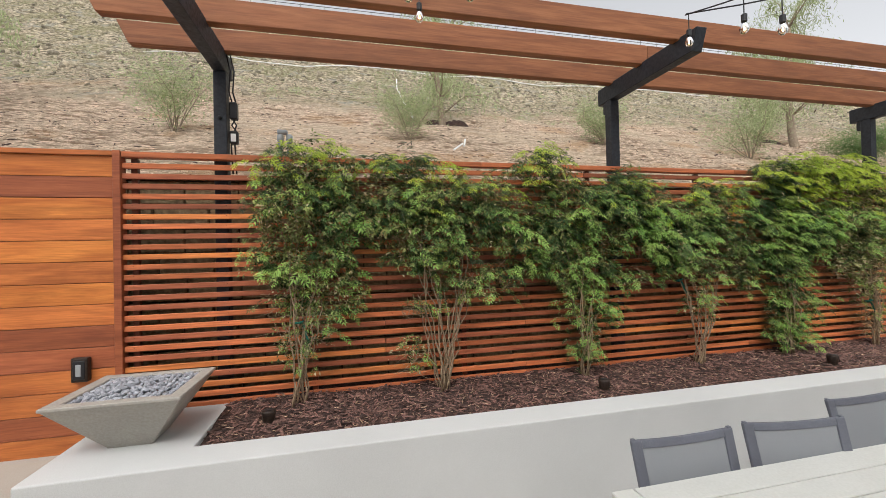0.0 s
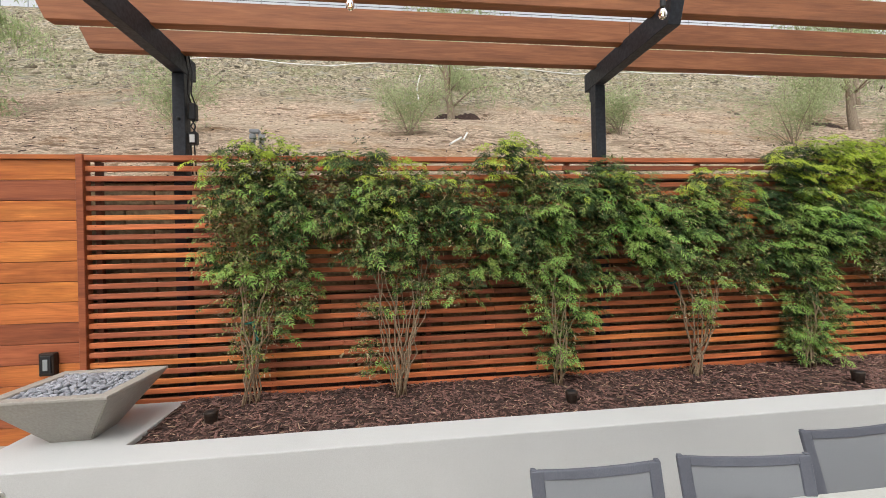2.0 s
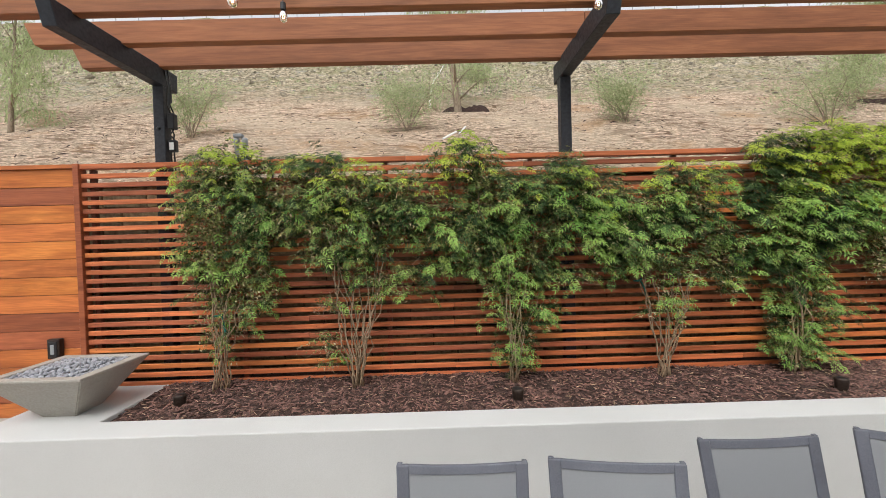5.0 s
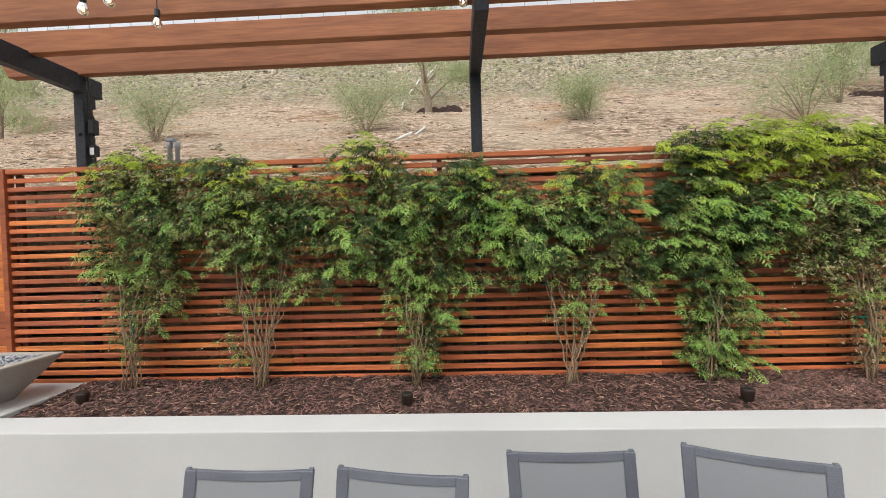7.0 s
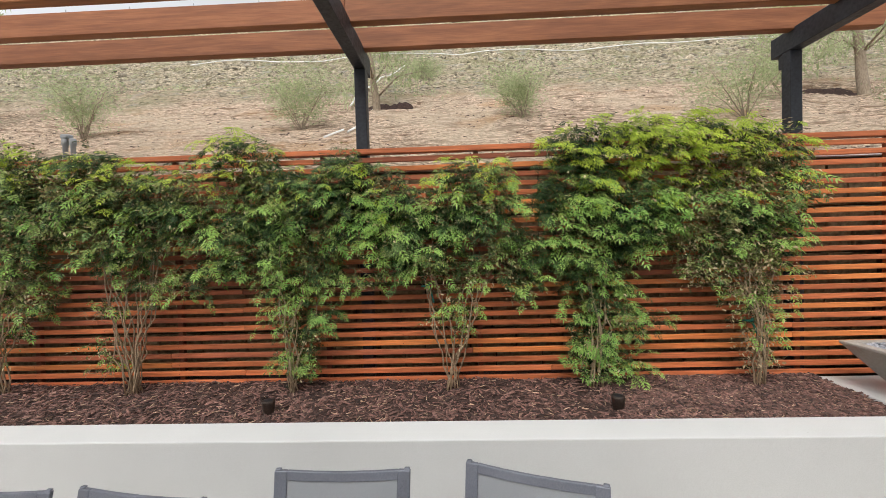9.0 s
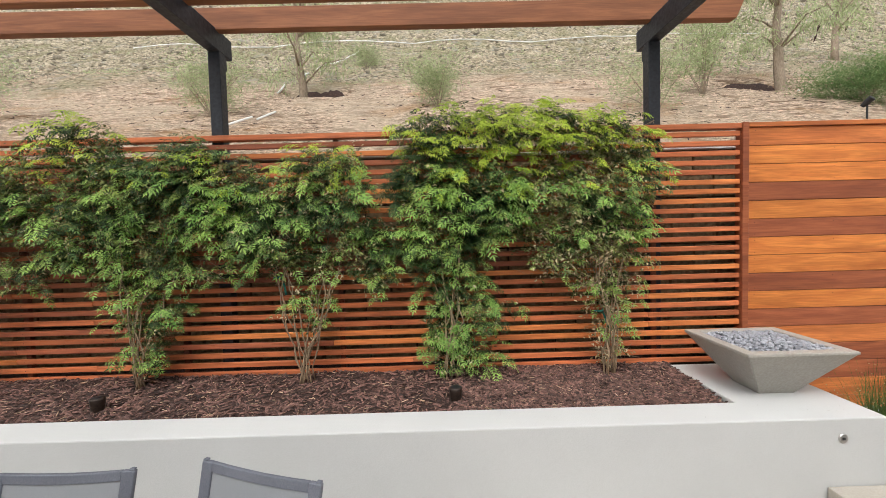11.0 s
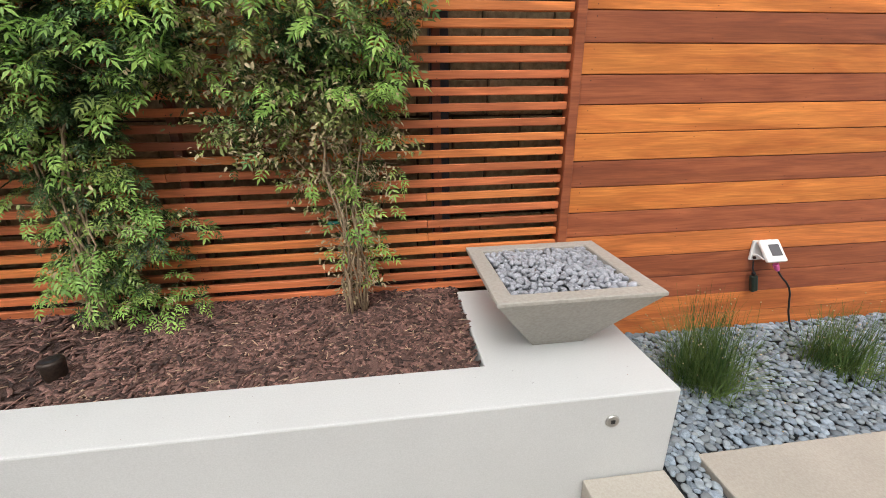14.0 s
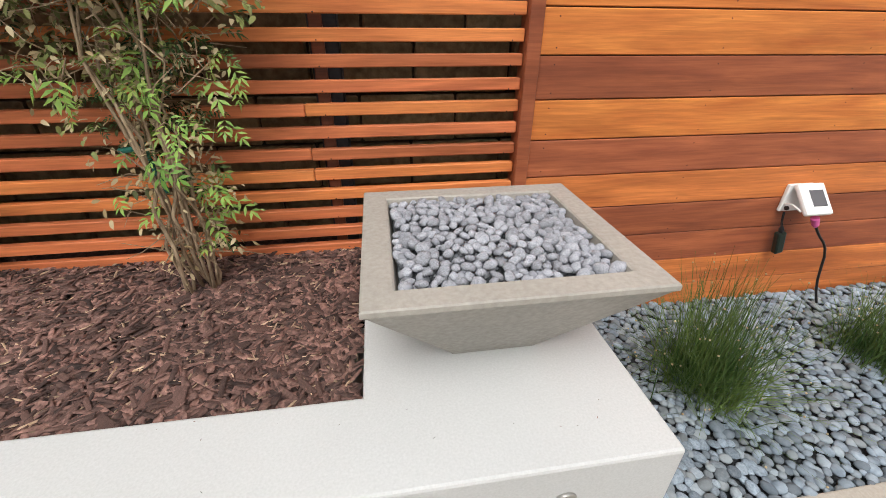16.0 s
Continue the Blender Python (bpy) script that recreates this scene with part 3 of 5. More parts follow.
# ---- fire bowls ----
def fire_bowl(x, y, seed):
    root = thing("fire_bowl", (x, y, 0.67), "square tapered cast-concrete fire bowl filled with grey stones", "fire bowl", "fire bowls on the planter ends")
    bm = bmesh.new()
    rings = []
    for half, z in ((0.113, 0.0), (0.118, 0.006), (0.322, 0.291), (0.327, 0.296), (0.327, 0.308), (0.324, 0.312), (0.262, 0.312), (0.257, 0.308), (0.247, 0.245)):
        rings.append([bm.verts.new((sx * half, sy * half * (0.935 if z > 0.1 else 1.0), z)) for sx, sy in ((-1, -1), (1, -1), (1, 1), (-1, 1))])
    for a, b in zip(rings, rings[1:]):
        for k in range(4):
            bm.faces.new((a[k], a[(k + 1) % 4], b[(k + 1) % 4], b[k]))
    bm.faces.new(rings[0][::-1])
    bm.faces.new(rings[-1])
    up = [e for e in bm.edges if abs(e.verts[0].co.z - e.verts[1].co.z) > 0.1]
    bmesh.ops.bevel(bm, geom=up, offset=0.006, segments=2, affect="EDGES")
    part("bowl", bm, M_CAST, root)
    fill = thing("stone_fill", (x, y, 0.67), "grey rounded lava stones filling the fire bowl", "stones", "stone fills")
    # flat sheet under the stones, coloured as the shade in their gaps
    part("gravel", box(-0.246, 0.246, -0.229, 0.229, 0.2455, 0.284), M_PEBBLE_SHADE, fill)
    rng = random.Random(seed)
    v, f = ball(2)
    shapes = []
    for k in range(7):
        w = np.array([p * (1 + 0.24 * noise.noise(Vector(p) * 1.3 + Vector((k * 5, 0, 0)))) for p in v])
        me = raw_mesh("stone", w * np.array((1, rng.uniform(0.72, 0.95), rng.uniform(0.5, 0.72))), f, True)
        me.materials.append(M_STONE)
        shapes.append(me)
    spots = []
    for _ in range(30000):
        if len(spots) >= 300:
            break
        r = rng.uniform(0.0125, 0.0225)
        p = (rng.uniform(-0.243, 0.243), rng.uniform(-0.228, 0.228))
        if all((p[0] - a) ** 2 + (p[1] - b) ** 2 > (0.74 * (r + q)) ** 2 for a, b, q in spots):
            spots.append((*p, r))
    lower = np.random.RandomState(seed)
    c = np.stack((lower.uniform(-0.238, 0.238, 420), lower.uniform(-0.222, 0.222, 420), lower.uniform(0.276, 0.296, 420)), 1)
    fr = frames_from(lower.normal(0, 1, (420, 3)), lower.normal(0, 1, (420, 3)))
    under_v, under_f = scattered(v, f, c, fr, lower.uniform(0.012, 0.02, (420, 1)) * np.array((1, 0.85, 0.75)))
    tagged(link("stone_rest", raw_mesh("stone_rest", under_v, under_f, True), M_STONE, fill), kind="stuff")
    for a, b, r in spots:
        hump = 0.022 * (1 - (max(abs(a), abs(b)) / 0.25) ** 2)
        m = pose(a, b, 0.296 + hump + rng.uniform(-0.006, 0.006), rng.uniform(-35, 35), rng.uniform(-35, 35), rng.uniform(0, 360)) @ Matrix.Diagonal((r, r, r, 1))
        link("stone", rng.choice(shapes), None, fill, at=m)


fire_bowl(6.405, 2.608, 1)
fire_bowl(-1.10, 2.60, 2)


# ---- steps and pavers ----
def steps():
    for x0, x1, h in ((6.083, 6.39, 0.146), (6.39, 6.728, 0.295)):
        tagged(part("step", box(x0, x1 - 0.003, -1.2, 2.14, 0, h, 0.006, seg=2), M_CONCRETE), "tan concrete garden step beside the planter", "step", "garden steps")
    for i in range(6):
        for j in range(2):
            x, y = 6.90 + i * 1.07, 0.688 - j * 1.63
            tagged(part("paver", box(0, 0.94, 0, 1.5, 0.2, 0.298, 0.006, seg=2), M_CONCRETE, at=(x, y, 0)), "large square tan concrete paver set among pebbles", "paver", "concrete pavers")


steps()


def pebbles():
    bed = thing("pebble_bed", (0, 0, 0), "blue-grey river pebbles round the pavers", "pebbles")
    rng = np.random.RandomState(8)
    v, f = ball(2)
    spots, cells = [], {}

    def taken(x, y):
        in_paver = 6.88 < x < 13.2 and 0.67 < y < 2.175 and ((x - 6.88) % 1.07) < 0.98
        return in_paver or y > 3.075

    for _ in range(70000):
        x, y, r = 6.75 + 4.4 * rng.rand() ** 1.4, rng.uniform(1.0, 3.08), rng.uniform(0.0125, 0.026)
        i, j = int(x / 0.06), int(y / 0.06)
        near = [s for a in (-1, 0, 1) for c in (-1, 0, 1) for s in cells.get((i + a, j + c), ())]
        if not taken(x, y) and all((x - a) ** 2 + (y - c) ** 2 > (0.575 * (r + q)) ** 2 for a, c, q in near):
            spots.append((x, y, r))
            cells.setdefault((i, j), []).append((x, y, r))
    spots.sort(key=lambda s: s[0] + abs(s[1] - 2.3))
    c = np.array([(x, y, 0.278 + rng.uniform(0, 0.014)) for x, y, r in spots])
    r = np.array([s[2] for s in spots])
    ang = rng.uniform(0, 6.28, len(c))
    fr = frames_from(np.stack((np.cos(ang), np.sin(ang), rng.normal(0, 0.13, len(c))), 1), np.stack((rng.normal(0, 0.12, len(c)), rng.normal(0, 0.12, len(c)), np.ones(len(c))), 1))
    sc = np.stack((r * 1.03, r * rng.uniform(0.72, 0.98, len(c)), r * rng.uniform(0.38, 0.55, len(c))), 1)
    me = raw_mesh("pebble", v, f, True)
    me.materials.append(M_PEBBLE)
    for k in range(300):
        m = Matrix([list(fr[k][i] * sc[k]) + [c[k][i]] for i in range(3)] + [[0, 0, 0, 1]])
        link("pebble", me, None, bed, at=m)
    far_v, far_f = scattered(v, f, c[300:], fr[300:], sc[300:])
    tagged(link("pebble_scatter", raw_mesh("pebble_scatter", far_v, far_f, True), M_PEBBLE_FAR, bed), kind="stuff")


pebbles()


# ---- climbing vines ----
def leaf_shape(pairs=3, width=0.17):
    """A feathered leaf one unit long: paired leaflets and one at the tip, each folded on its midrib."""
    verts, faces = [], []

    def leaflet(base, way, size):
        side = np.array((-way[1], way[0], 0.0))
        tip = base + way * size
        mid = base + way * size * 0.45
        k = len(verts)
        verts.extend((base, mid + side * width * size * 0.55 + (0, 0, 0.05 * size), tip - (0, 0, 0.12 * size), mid - side * width * size * 0.55 + (0, 0, 0.05 * size)))
        faces.append((k, k + 3, k + 2, k + 1))

    for i in range(pairs):
        at = np.array((0.2 + 0.5 * i / max(1, pairs - 1), 0, -0.04 * i))
        for s in (-1, 1):
            w = np.array((0.62, 0.78 * s, -0.12))
            leaflet(at, w / np.linalg.norm(w), 0.46 - 0.03 * i)
    leaflet(np.array((0.7, 0, -0.1)), np.array((0.98, 0, -0.2)), 0.5)
    return np.array(verts), np.array(faces)


LEAF_V, LEAF_F = leaf_shape(3, 0.26)
# one curled ovate leaf, folded along its midrib
OVATE_V = np.array([(0, 0, 0), (0.28, 0.2, 0.06), (0.7, 0.17, 0.03), (1, 0, -0.16), (0.7, -0.17, 0.03), (0.28, -0.2, 0.06), (0.5, 0, -0.02)], float)
OVATE_F = np.array([(0, 6, 2, 1), (0, 5, 4, 6), (6, 4, 3, 2)])


def shoots(starts, rng, count, reach=(0.11, 0.22), lift=0.35, droop=1.15):
    """Points, ways and normals of the leaves along shoots that arch out from the fence and hang over."""
    pts, ways, ups = [], [], []
    for s in starts:
        way = np.array((rng.normal(0, 0.7), -rng.uniform(0.35, 1.0), rng.normal(lift, 0.4)))
        way /= np.linalg.norm(way)
        p, length = np.array(s), rng.uniform(*reach)
        side = np.cross(way, (0, 0, 1.0))
        side /= np.linalg.norm(side) + 1e-6
        for k in range(count):
            t = k / count
            step = way + np.array((0, -0.05, -droop * t))
            p = p + step / np.linalg.norm(step) * length / count
            out = side * (1 if k % 2 else -1)
            pts.append(p)
            ways.append(step * (0.45 + 0.5 * t) + out * 0.8 + np.array((0, -0.15, -0.3)) + rng.normal(0, 0.2, 3))
            ups.append(np.array((0, -0.5, 0.85)) + rng.normal(0, 0.28, 3))
    return np.array(pts), np.array(ways), np.array(ups)


def vine(base_x, lumps, text="", dry=0.06, low_fill=0.7, twigs=60, olive=0.14, bright=0.3, bare=9, fan=0.27):
    rng = np.random.RandomState(int(base_x * 100) + 50)
    rnd = random.Random(int(base_x * 100))
    root = thing("climbing_vine", (base_x, 2.93, 0.66), "green jasmine vine climbing the slat fence " + text, "vine", "vines on the slat fence")
    # tufts stand out from the fence with hollows between them
    tufts, inner = [], []
    for cx, cz, rx, rz in lumps:
        low = cz < 1.6
        rx, rz = (rx + 0.01, rz + 0.01) if low else (rx * 1.16, rz * 1.1)
        fill = low_fill if low else 1.0
        area = math.pi * rx * rz
        depth = 0.10 if cz < 1.2 else 0.15 if low else 0.25
        gap = 0.075 if low else 0.095
        for k in range(int(area * 800)):
            th, rr = rng.uniform(0, 6.283), math.sqrt(rng.rand()) * (1.0 + 0.08 * rng.normal())
            x, z = cx + rx * rr * math.cos(th), cz + rz * rr * math.sin(th)
            if z < 0.76 or rng.rand() > fill or any((x - q[0]) ** 2 + (z - q[2]) ** 2 < gap ** 2 for q in tufts):
                continue
            y = 3.05 - depth * math.sqrt(max(0.08, 1.05 - rr ** 2)) * rng.uniform(0.25, 1.0)
            tufts.append((x, y, z, 0.65 if low else 1.0, 0.5 * noise.noise((x * 3.1, 0, z * 3.1)) + 0.4 * rng.normal()))
        n = int(area * (330 * fill if low else 560))
        th, rr = rng.uniform(0, 6.283, n), np.sqrt(rng.rand(n))
        inner += [(a, c, d) for a, c, d in zip(cx + rx * rr * np.cos(th), 3.07 - 0.6 * depth * rng.rand(n), cz + rz * rr * np.sin(th)) if d > 0.76]
    starts, tones = [], []
    for x, y, z, size, tone in tufts:
        for k in range(rng.randint(3, 6) if size == 1.0 else rng.randint(3, 6) if low_fill >= 1.0 else rng.randint(2, 5)):
            starts.append((x + rng.normal(0, 0.022), y + rng.normal(0, 0.02), z + rng.normal(0, 0.022)))
            tones.append(tone + 0.3 * rng.normal())
    p, way, up = shoots(starts, rng, 9)
    # tone rises along each shoot: shade-dark base leaves, highlight-bright tips
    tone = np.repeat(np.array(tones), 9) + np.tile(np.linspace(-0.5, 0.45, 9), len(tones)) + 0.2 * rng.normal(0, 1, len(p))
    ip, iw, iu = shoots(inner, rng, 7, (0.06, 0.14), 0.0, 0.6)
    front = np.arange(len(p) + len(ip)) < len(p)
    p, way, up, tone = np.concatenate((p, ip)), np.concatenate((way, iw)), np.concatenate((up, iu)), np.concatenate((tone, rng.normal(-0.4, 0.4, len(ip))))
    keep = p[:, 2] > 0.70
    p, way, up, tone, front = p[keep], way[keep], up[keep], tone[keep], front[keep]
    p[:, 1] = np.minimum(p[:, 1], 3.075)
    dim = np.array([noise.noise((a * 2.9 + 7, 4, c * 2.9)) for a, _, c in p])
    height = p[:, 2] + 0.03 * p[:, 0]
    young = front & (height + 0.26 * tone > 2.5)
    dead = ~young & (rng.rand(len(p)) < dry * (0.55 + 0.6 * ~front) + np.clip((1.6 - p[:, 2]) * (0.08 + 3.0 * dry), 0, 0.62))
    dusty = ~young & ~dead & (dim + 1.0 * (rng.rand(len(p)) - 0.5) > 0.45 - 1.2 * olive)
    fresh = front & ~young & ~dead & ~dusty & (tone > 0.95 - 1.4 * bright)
    # inner and low-tone leaves take the green with shade in its colour
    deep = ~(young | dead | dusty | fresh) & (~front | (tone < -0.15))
    off = np.array((base_x, 2.93, 0.66))
    rest = ~(young | dead | dusty | fresh | deep)
    for name, mask, mat, words, size in (("leaves", rest, M_LEAF, "green feathered leaves", (0.048, 0.10)), ("old_leaves", deep, M_LEAF_SHADE, "dense leaves painted dark green for the vine's inner shade", (0.045, 0.085)),
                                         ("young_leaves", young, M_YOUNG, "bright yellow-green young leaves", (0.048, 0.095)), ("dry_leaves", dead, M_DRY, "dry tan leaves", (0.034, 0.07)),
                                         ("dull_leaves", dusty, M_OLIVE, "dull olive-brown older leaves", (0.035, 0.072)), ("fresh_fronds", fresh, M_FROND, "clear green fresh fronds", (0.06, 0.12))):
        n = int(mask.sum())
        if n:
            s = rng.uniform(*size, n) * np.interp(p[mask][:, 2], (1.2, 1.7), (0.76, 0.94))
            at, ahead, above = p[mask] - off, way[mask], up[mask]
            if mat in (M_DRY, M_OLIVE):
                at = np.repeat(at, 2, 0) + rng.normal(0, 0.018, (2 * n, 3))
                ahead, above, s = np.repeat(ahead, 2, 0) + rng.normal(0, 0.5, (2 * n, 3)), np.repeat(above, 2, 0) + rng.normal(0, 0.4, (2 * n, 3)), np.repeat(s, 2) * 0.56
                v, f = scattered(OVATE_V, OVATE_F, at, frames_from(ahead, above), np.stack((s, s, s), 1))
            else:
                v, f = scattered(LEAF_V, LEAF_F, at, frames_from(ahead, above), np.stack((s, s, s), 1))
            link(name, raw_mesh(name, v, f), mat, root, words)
    # bare stems fan out from the soil up into the foliage
    for k in range(bare + 3):
        top = rnd.choice([q for q in lumps if q[1] > 1.25])
        a = Vector((rnd.uniform(-0.05, 0.05), rnd.uniform(-0.04, 0.04), -0.03))
        b = Vector((top[0] - base_x + rnd.uniform(-0.5, 0.5) * top[2], rnd.uniform(0.0, 0.1), max(0.75, top[1] - 0.66)))
        b.x = max(-fan, min(fan, b.x))
        wave, phase = rnd.uniform(0.015, 0.05), rnd.uniform(0, 6.3)
        pts = []
        for i in range(11):
            t = i / 10
            q = a.lerp(b, t)
            q.x = a.x + (b.x - a.x) * t ** 1.25 + wave * math.sin(8 * t + phase) * min(1, 2.5 * t) + 0.014 * math.sin(25 * t + 2 * k)
            q.y += -0.05 * math.sin(3.1 * t) + 0.02 * math.sin(9 * t + 2 * k)
            pts.append(q)
        part("stem", tube(pts, [0.0058 * (1 - 0.65 * i / 10) * rnd.uniform(0.6, 1.1) + 0.0014 for i in range(11)], 5), M_STEM, root, smooth=True)
    bm = bmesh.new()
    for k in range(twigs):
        q = rnd.choice(lumps)
        p0 = Vector((q[0] - base_x + rnd.uniform(-1, 1) * q[2], rnd.uniform(-0.05, 0.1), q[1] - 0.66 + rnd.uniform(-1.1, 0.6) * q[3]))
        w = Vector((rnd.uniform(-1, 1), rnd.uniform(-0.8, 0.2), rnd.uniform(-0.3, 1))).normalized() * rnd.uniform(0.05, 0.17)
        bend = Vector((rnd.uniform(-0.04, 0.04), rnd.uniform(-0.03, 0.03), rnd.uniform(-0.03, 0.03)))
        tube([p0, p0 + w * 0.5 + bend, p0 + w], [0.0022, 0.0016, 0.0009], 4, bm)
    tagged(part("twig_tangle", bm, M_STEM, root), kind="stuff")


vine(-0.24, [(-0.14, 2.42, 0.30, 0.15), (-0.25, 2.12, 0.23, 0.24), (0.08, 2.07, 0.18, 0.23), (-0.17, 1.75, 0.28, 0.19), (-0.30, 1.44, 0.12, 0.14), (0.13, 1.52, 0.09, 0.19), (-0.02, 1.42, 0.16, 0.16), (-0.20, 1.16, 0.18, 0.10)], "with tangled stems below", dry=0.11, low_fill=0.6, twigs=230, olive=0.42, bright=0.2, bare=8, fan=0.2)
vine(0.86, [(0.60, 2.36, 0.27, 0.14), (0.50, 2.06, 0.30, 0.23), (0.92, 2.13, 0.27, 0.19), (1.24, 2.08, 0.22, 0.23), (0.77, 1.77, 0.30, 0.12), (1.31, 1.53, 0.15, 0.12), (1.0, 1.50, 0.22, 0.08), (0.63, 1.30, 0.09, 0.05), (0.62, 0.93, 0.07, 0.12)], "above bare pale stems", dry=0.09, low_fill=0.55, twigs=210, olive=0.3, bright=0.3, bare=14)
vine(2.08, [(1.75, 2.42, 0.22, 0.16), (1.92, 2.15, 0.26, 0.20), (1.69, 1.84, 0.24, 0.21), (2.14, 1.83, 0.31, 0.18), (2.13, 1.56, 0.33, 0.16), (2.14, 1.25, 0.21, 0.16), (2.11, 0.98, 0.14, 0.14), (2.13, 0.80, 0.08, 0.05), (2.51, 2.33, 0.15, 0.10), (2.4, 2.1, 0.2, 0.15), (2.62, 1.50, 0.11, 0.07)], "leafy to the soil", dry=0.07, low_fill=0.9, olive=0.26, bright=0.28, bare=6)
vine(3.31, [(2.72, 2.12, 0.26, 0.20), (2.85, 1.90, 0.26, 0.22), (3.29, 2.01, 0.29, 0.18), (3.55, 2.27, 0.21, 0.09), (3.54, 2.01, 0.21, 0.18), (3.10, 1.67, 0.23, 0.14), (3.36, 1.53, 0.19, 0.14), (3.35, 1.22, 0.09, 0.12), (3.75, 1.69, 0.16, 0.18), (3.86, 1.47, 0.12, 0.14)], "above dry straggling stems", dry=0.14, low_fill=0.6, twigs=220, olive=0.14, bright=0.4, bare=9)
vine(4.36, [(4.23, 2.42, 0.20, 0.13), (4.53, 2.43, 0.28, 0.15), (4.27, 2.03, 0.29, 0.22), (4.61, 1.97, 0.28, 0.26), (4.31, 1.68, 0.27, 0.18), (4.41, 1.33, 0.21, 0.18), (4.38, 1.02, 0.18, 0.18), (4.36, 0.84, 0.17, 0.07), (4.66, 1.15, 0.12, 0.06), (4.62, 0.79, 0.10, 0.04)], "in a leafy column", dry=0.05, low_fill=1.0, olive=0.06, bright=0.38, bare=5)
vine(5.53, [(4.99, 2.47, 0.32, 0.15), (5.31, 2.40, 0.26, 0.17), (5.10, 1.96, 0.32, 0.26), (5.39, 1.74, 0.20, 0.22), (5.14, 1.53, 0.16, 0.11), (5.58, 2.36, 0.22, 0.17), (5.62, 2.04, 0.22, 0.26), (5.55, 1.68, 0.16, 0.18), (5.47, 1.42, 0.12, 0.14), (5.66, 1.45, 0.10, 0.10), (5.54, 1.14, 0.08, 0.18), (5.53, 0.88, 0.065, 0.10)], "above dry tan foliage", dry=0.3, low_fill=1.0, twigs=420, olive=0.4, bright=0.42, bare=7, fan=0.07)


# ---- table and chairs ----
def chair_model():
    """A sling chair: back leans towards +y, the seat lies towards -y."""
    root = thing("patio_chair", (0, 0, 0), "grey aluminium patio chair with a light grey mesh sling", "chair", "chairs along the table")
    lean = math.radians(14)

    def back(z):
        return (z - 0.44) * math.tan(lean)

    def slanted(name, x0, x1, z0, z1, thick, mat, label="", spread_top=0.0, dip=0.0):
        bm = box(x0, x1, -thick, thick, z0, z1, 0.0015 if dip else 0.003)
        if dip:
            bmesh.ops.bisect_plane(bm, geom=bm.verts[:] + bm.edges[:] + bm.faces[:], plane_co=(0, 0, 0), plane_no=(1, 0, 0))
            for cut in (-0.12, 0.12):
                bmesh.ops.bisect_plane(bm, geom=bm.verts[:] + bm.edges[:] + bm.faces[:], plane_co=(cut, 0, 0), plane_no=(1, 0, 0))
        for v in bm.verts:
            if dip:
                v.co.z -= dip * (1 - (v.co.x / 0.2235) ** 2)
            v.co.y += back(v.co.z)
            v.co.x += spread_top * (v.co.z - 0.45)
        part(name, bm, mat, root, label)

    for s in (-1, 1):
        slanted("side_rail", s * 0.228 - 0.025, s * 0.228 + 0.025, 0.40, 0.894, 0.009, M_FRAME, spread_top=s * 0.03)
        slanted("rail_cap", s * 0.253 - 0.011, s * 0.253 + 0.011, 0.8945, 0.9005, 0.009, M_FRAME)
        part("leg", tube([(s * 0.25, -0.42, 0.0), (s * 0.25, -0.41, 0.42)], 0.016, 8), M_FRAME, root, smooth=True)
        part("leg", tube([(s * 0.25, 0.10, 0.0), (s * 0.24, back(0.40), 0.42)], 0.016, 8), M_FRAME, root, smooth=True)
        part("seat_rail", tube([(s * 0.24, -0.44, 0.43), (s * 0.24, 0.0, 0.41)], 0.016, 8), M_FRAME, root, smooth=True)
    slanted("top_rail", -0.2165, 0.2165, 0.862, 0.894, 0.0075, M_FRAME, dip=0.007)
    slanted("back_sling", -0.22, 0.22, 0.46, 0.87, 0.002, M_SLING, "light grey woven mesh")
    slanted("lower_rail", -0.209, 0.209, 0.445, 0.469, 0.009, M_FRAME)
    part("seat_sling", box(-0.235, 0.235, -0.43, 0.0, 0.425, 0.431), M_SLING, root, "light grey woven mesh")
    return root


CHAIR = chair_model()
for i, (cx, cy, cz) in enumerate(((1.59, 1.237, -1), (2.194, 1.217, -8), (2.90, 1.36, 0), (3.598, 1.335, -19))):
    m = pose(cx, cy, 0, 0, 0, cz)
    if i:
        copy_thing(CHAIR, m)
    else:
        CHAIR.matrix_basis = m


def table():
    root = thing("patio_table", (0, 0, 0), "long greige aluminium slatted patio table", "table")
    x0, x1, y0, y1 = 1.16, 4.1, 0.30, 1.265
    part("end_board", box(x0, x0 + 0.1, y0, y1, 0.715, 0.75, 0.004), M_TABLE, root)
    part("end_board", box(x1 - 0.1, x1, y0, y1, 0.715, 0.75, 0.004), M_TABLE, root)
    n = 7
    w = (y1 - y0) / n
    for k in range(n):
        part("slat", box(x0 + 0.104, x1 - 0.104, y0 + k * w + 0.003, y0 + (k + 1) * w - 0.003, 0.72, 0.75, 0.003), M_TABLE, root)
    for x in (x0 + 0.03, x1 - 0.12):
        for y in (y0 + 0.03, y1 - 0.12):
            part("leg", box(x, x + 0.09, y, y + 0.09, 0, 0.714, 0.004), M_TABLE, root)
    part("apron", box(x0 + 0.13, x1 - 0.13, y0 + 0.06, y0 + 0.085, 0.64, 0.714), M_TABLE, root)
    part("apron", box(x0 + 0.13, x1 - 0.13, y1 - 0.085, y1 - 0.06, 0.64, 0.714), M_TABLE, root)


table()


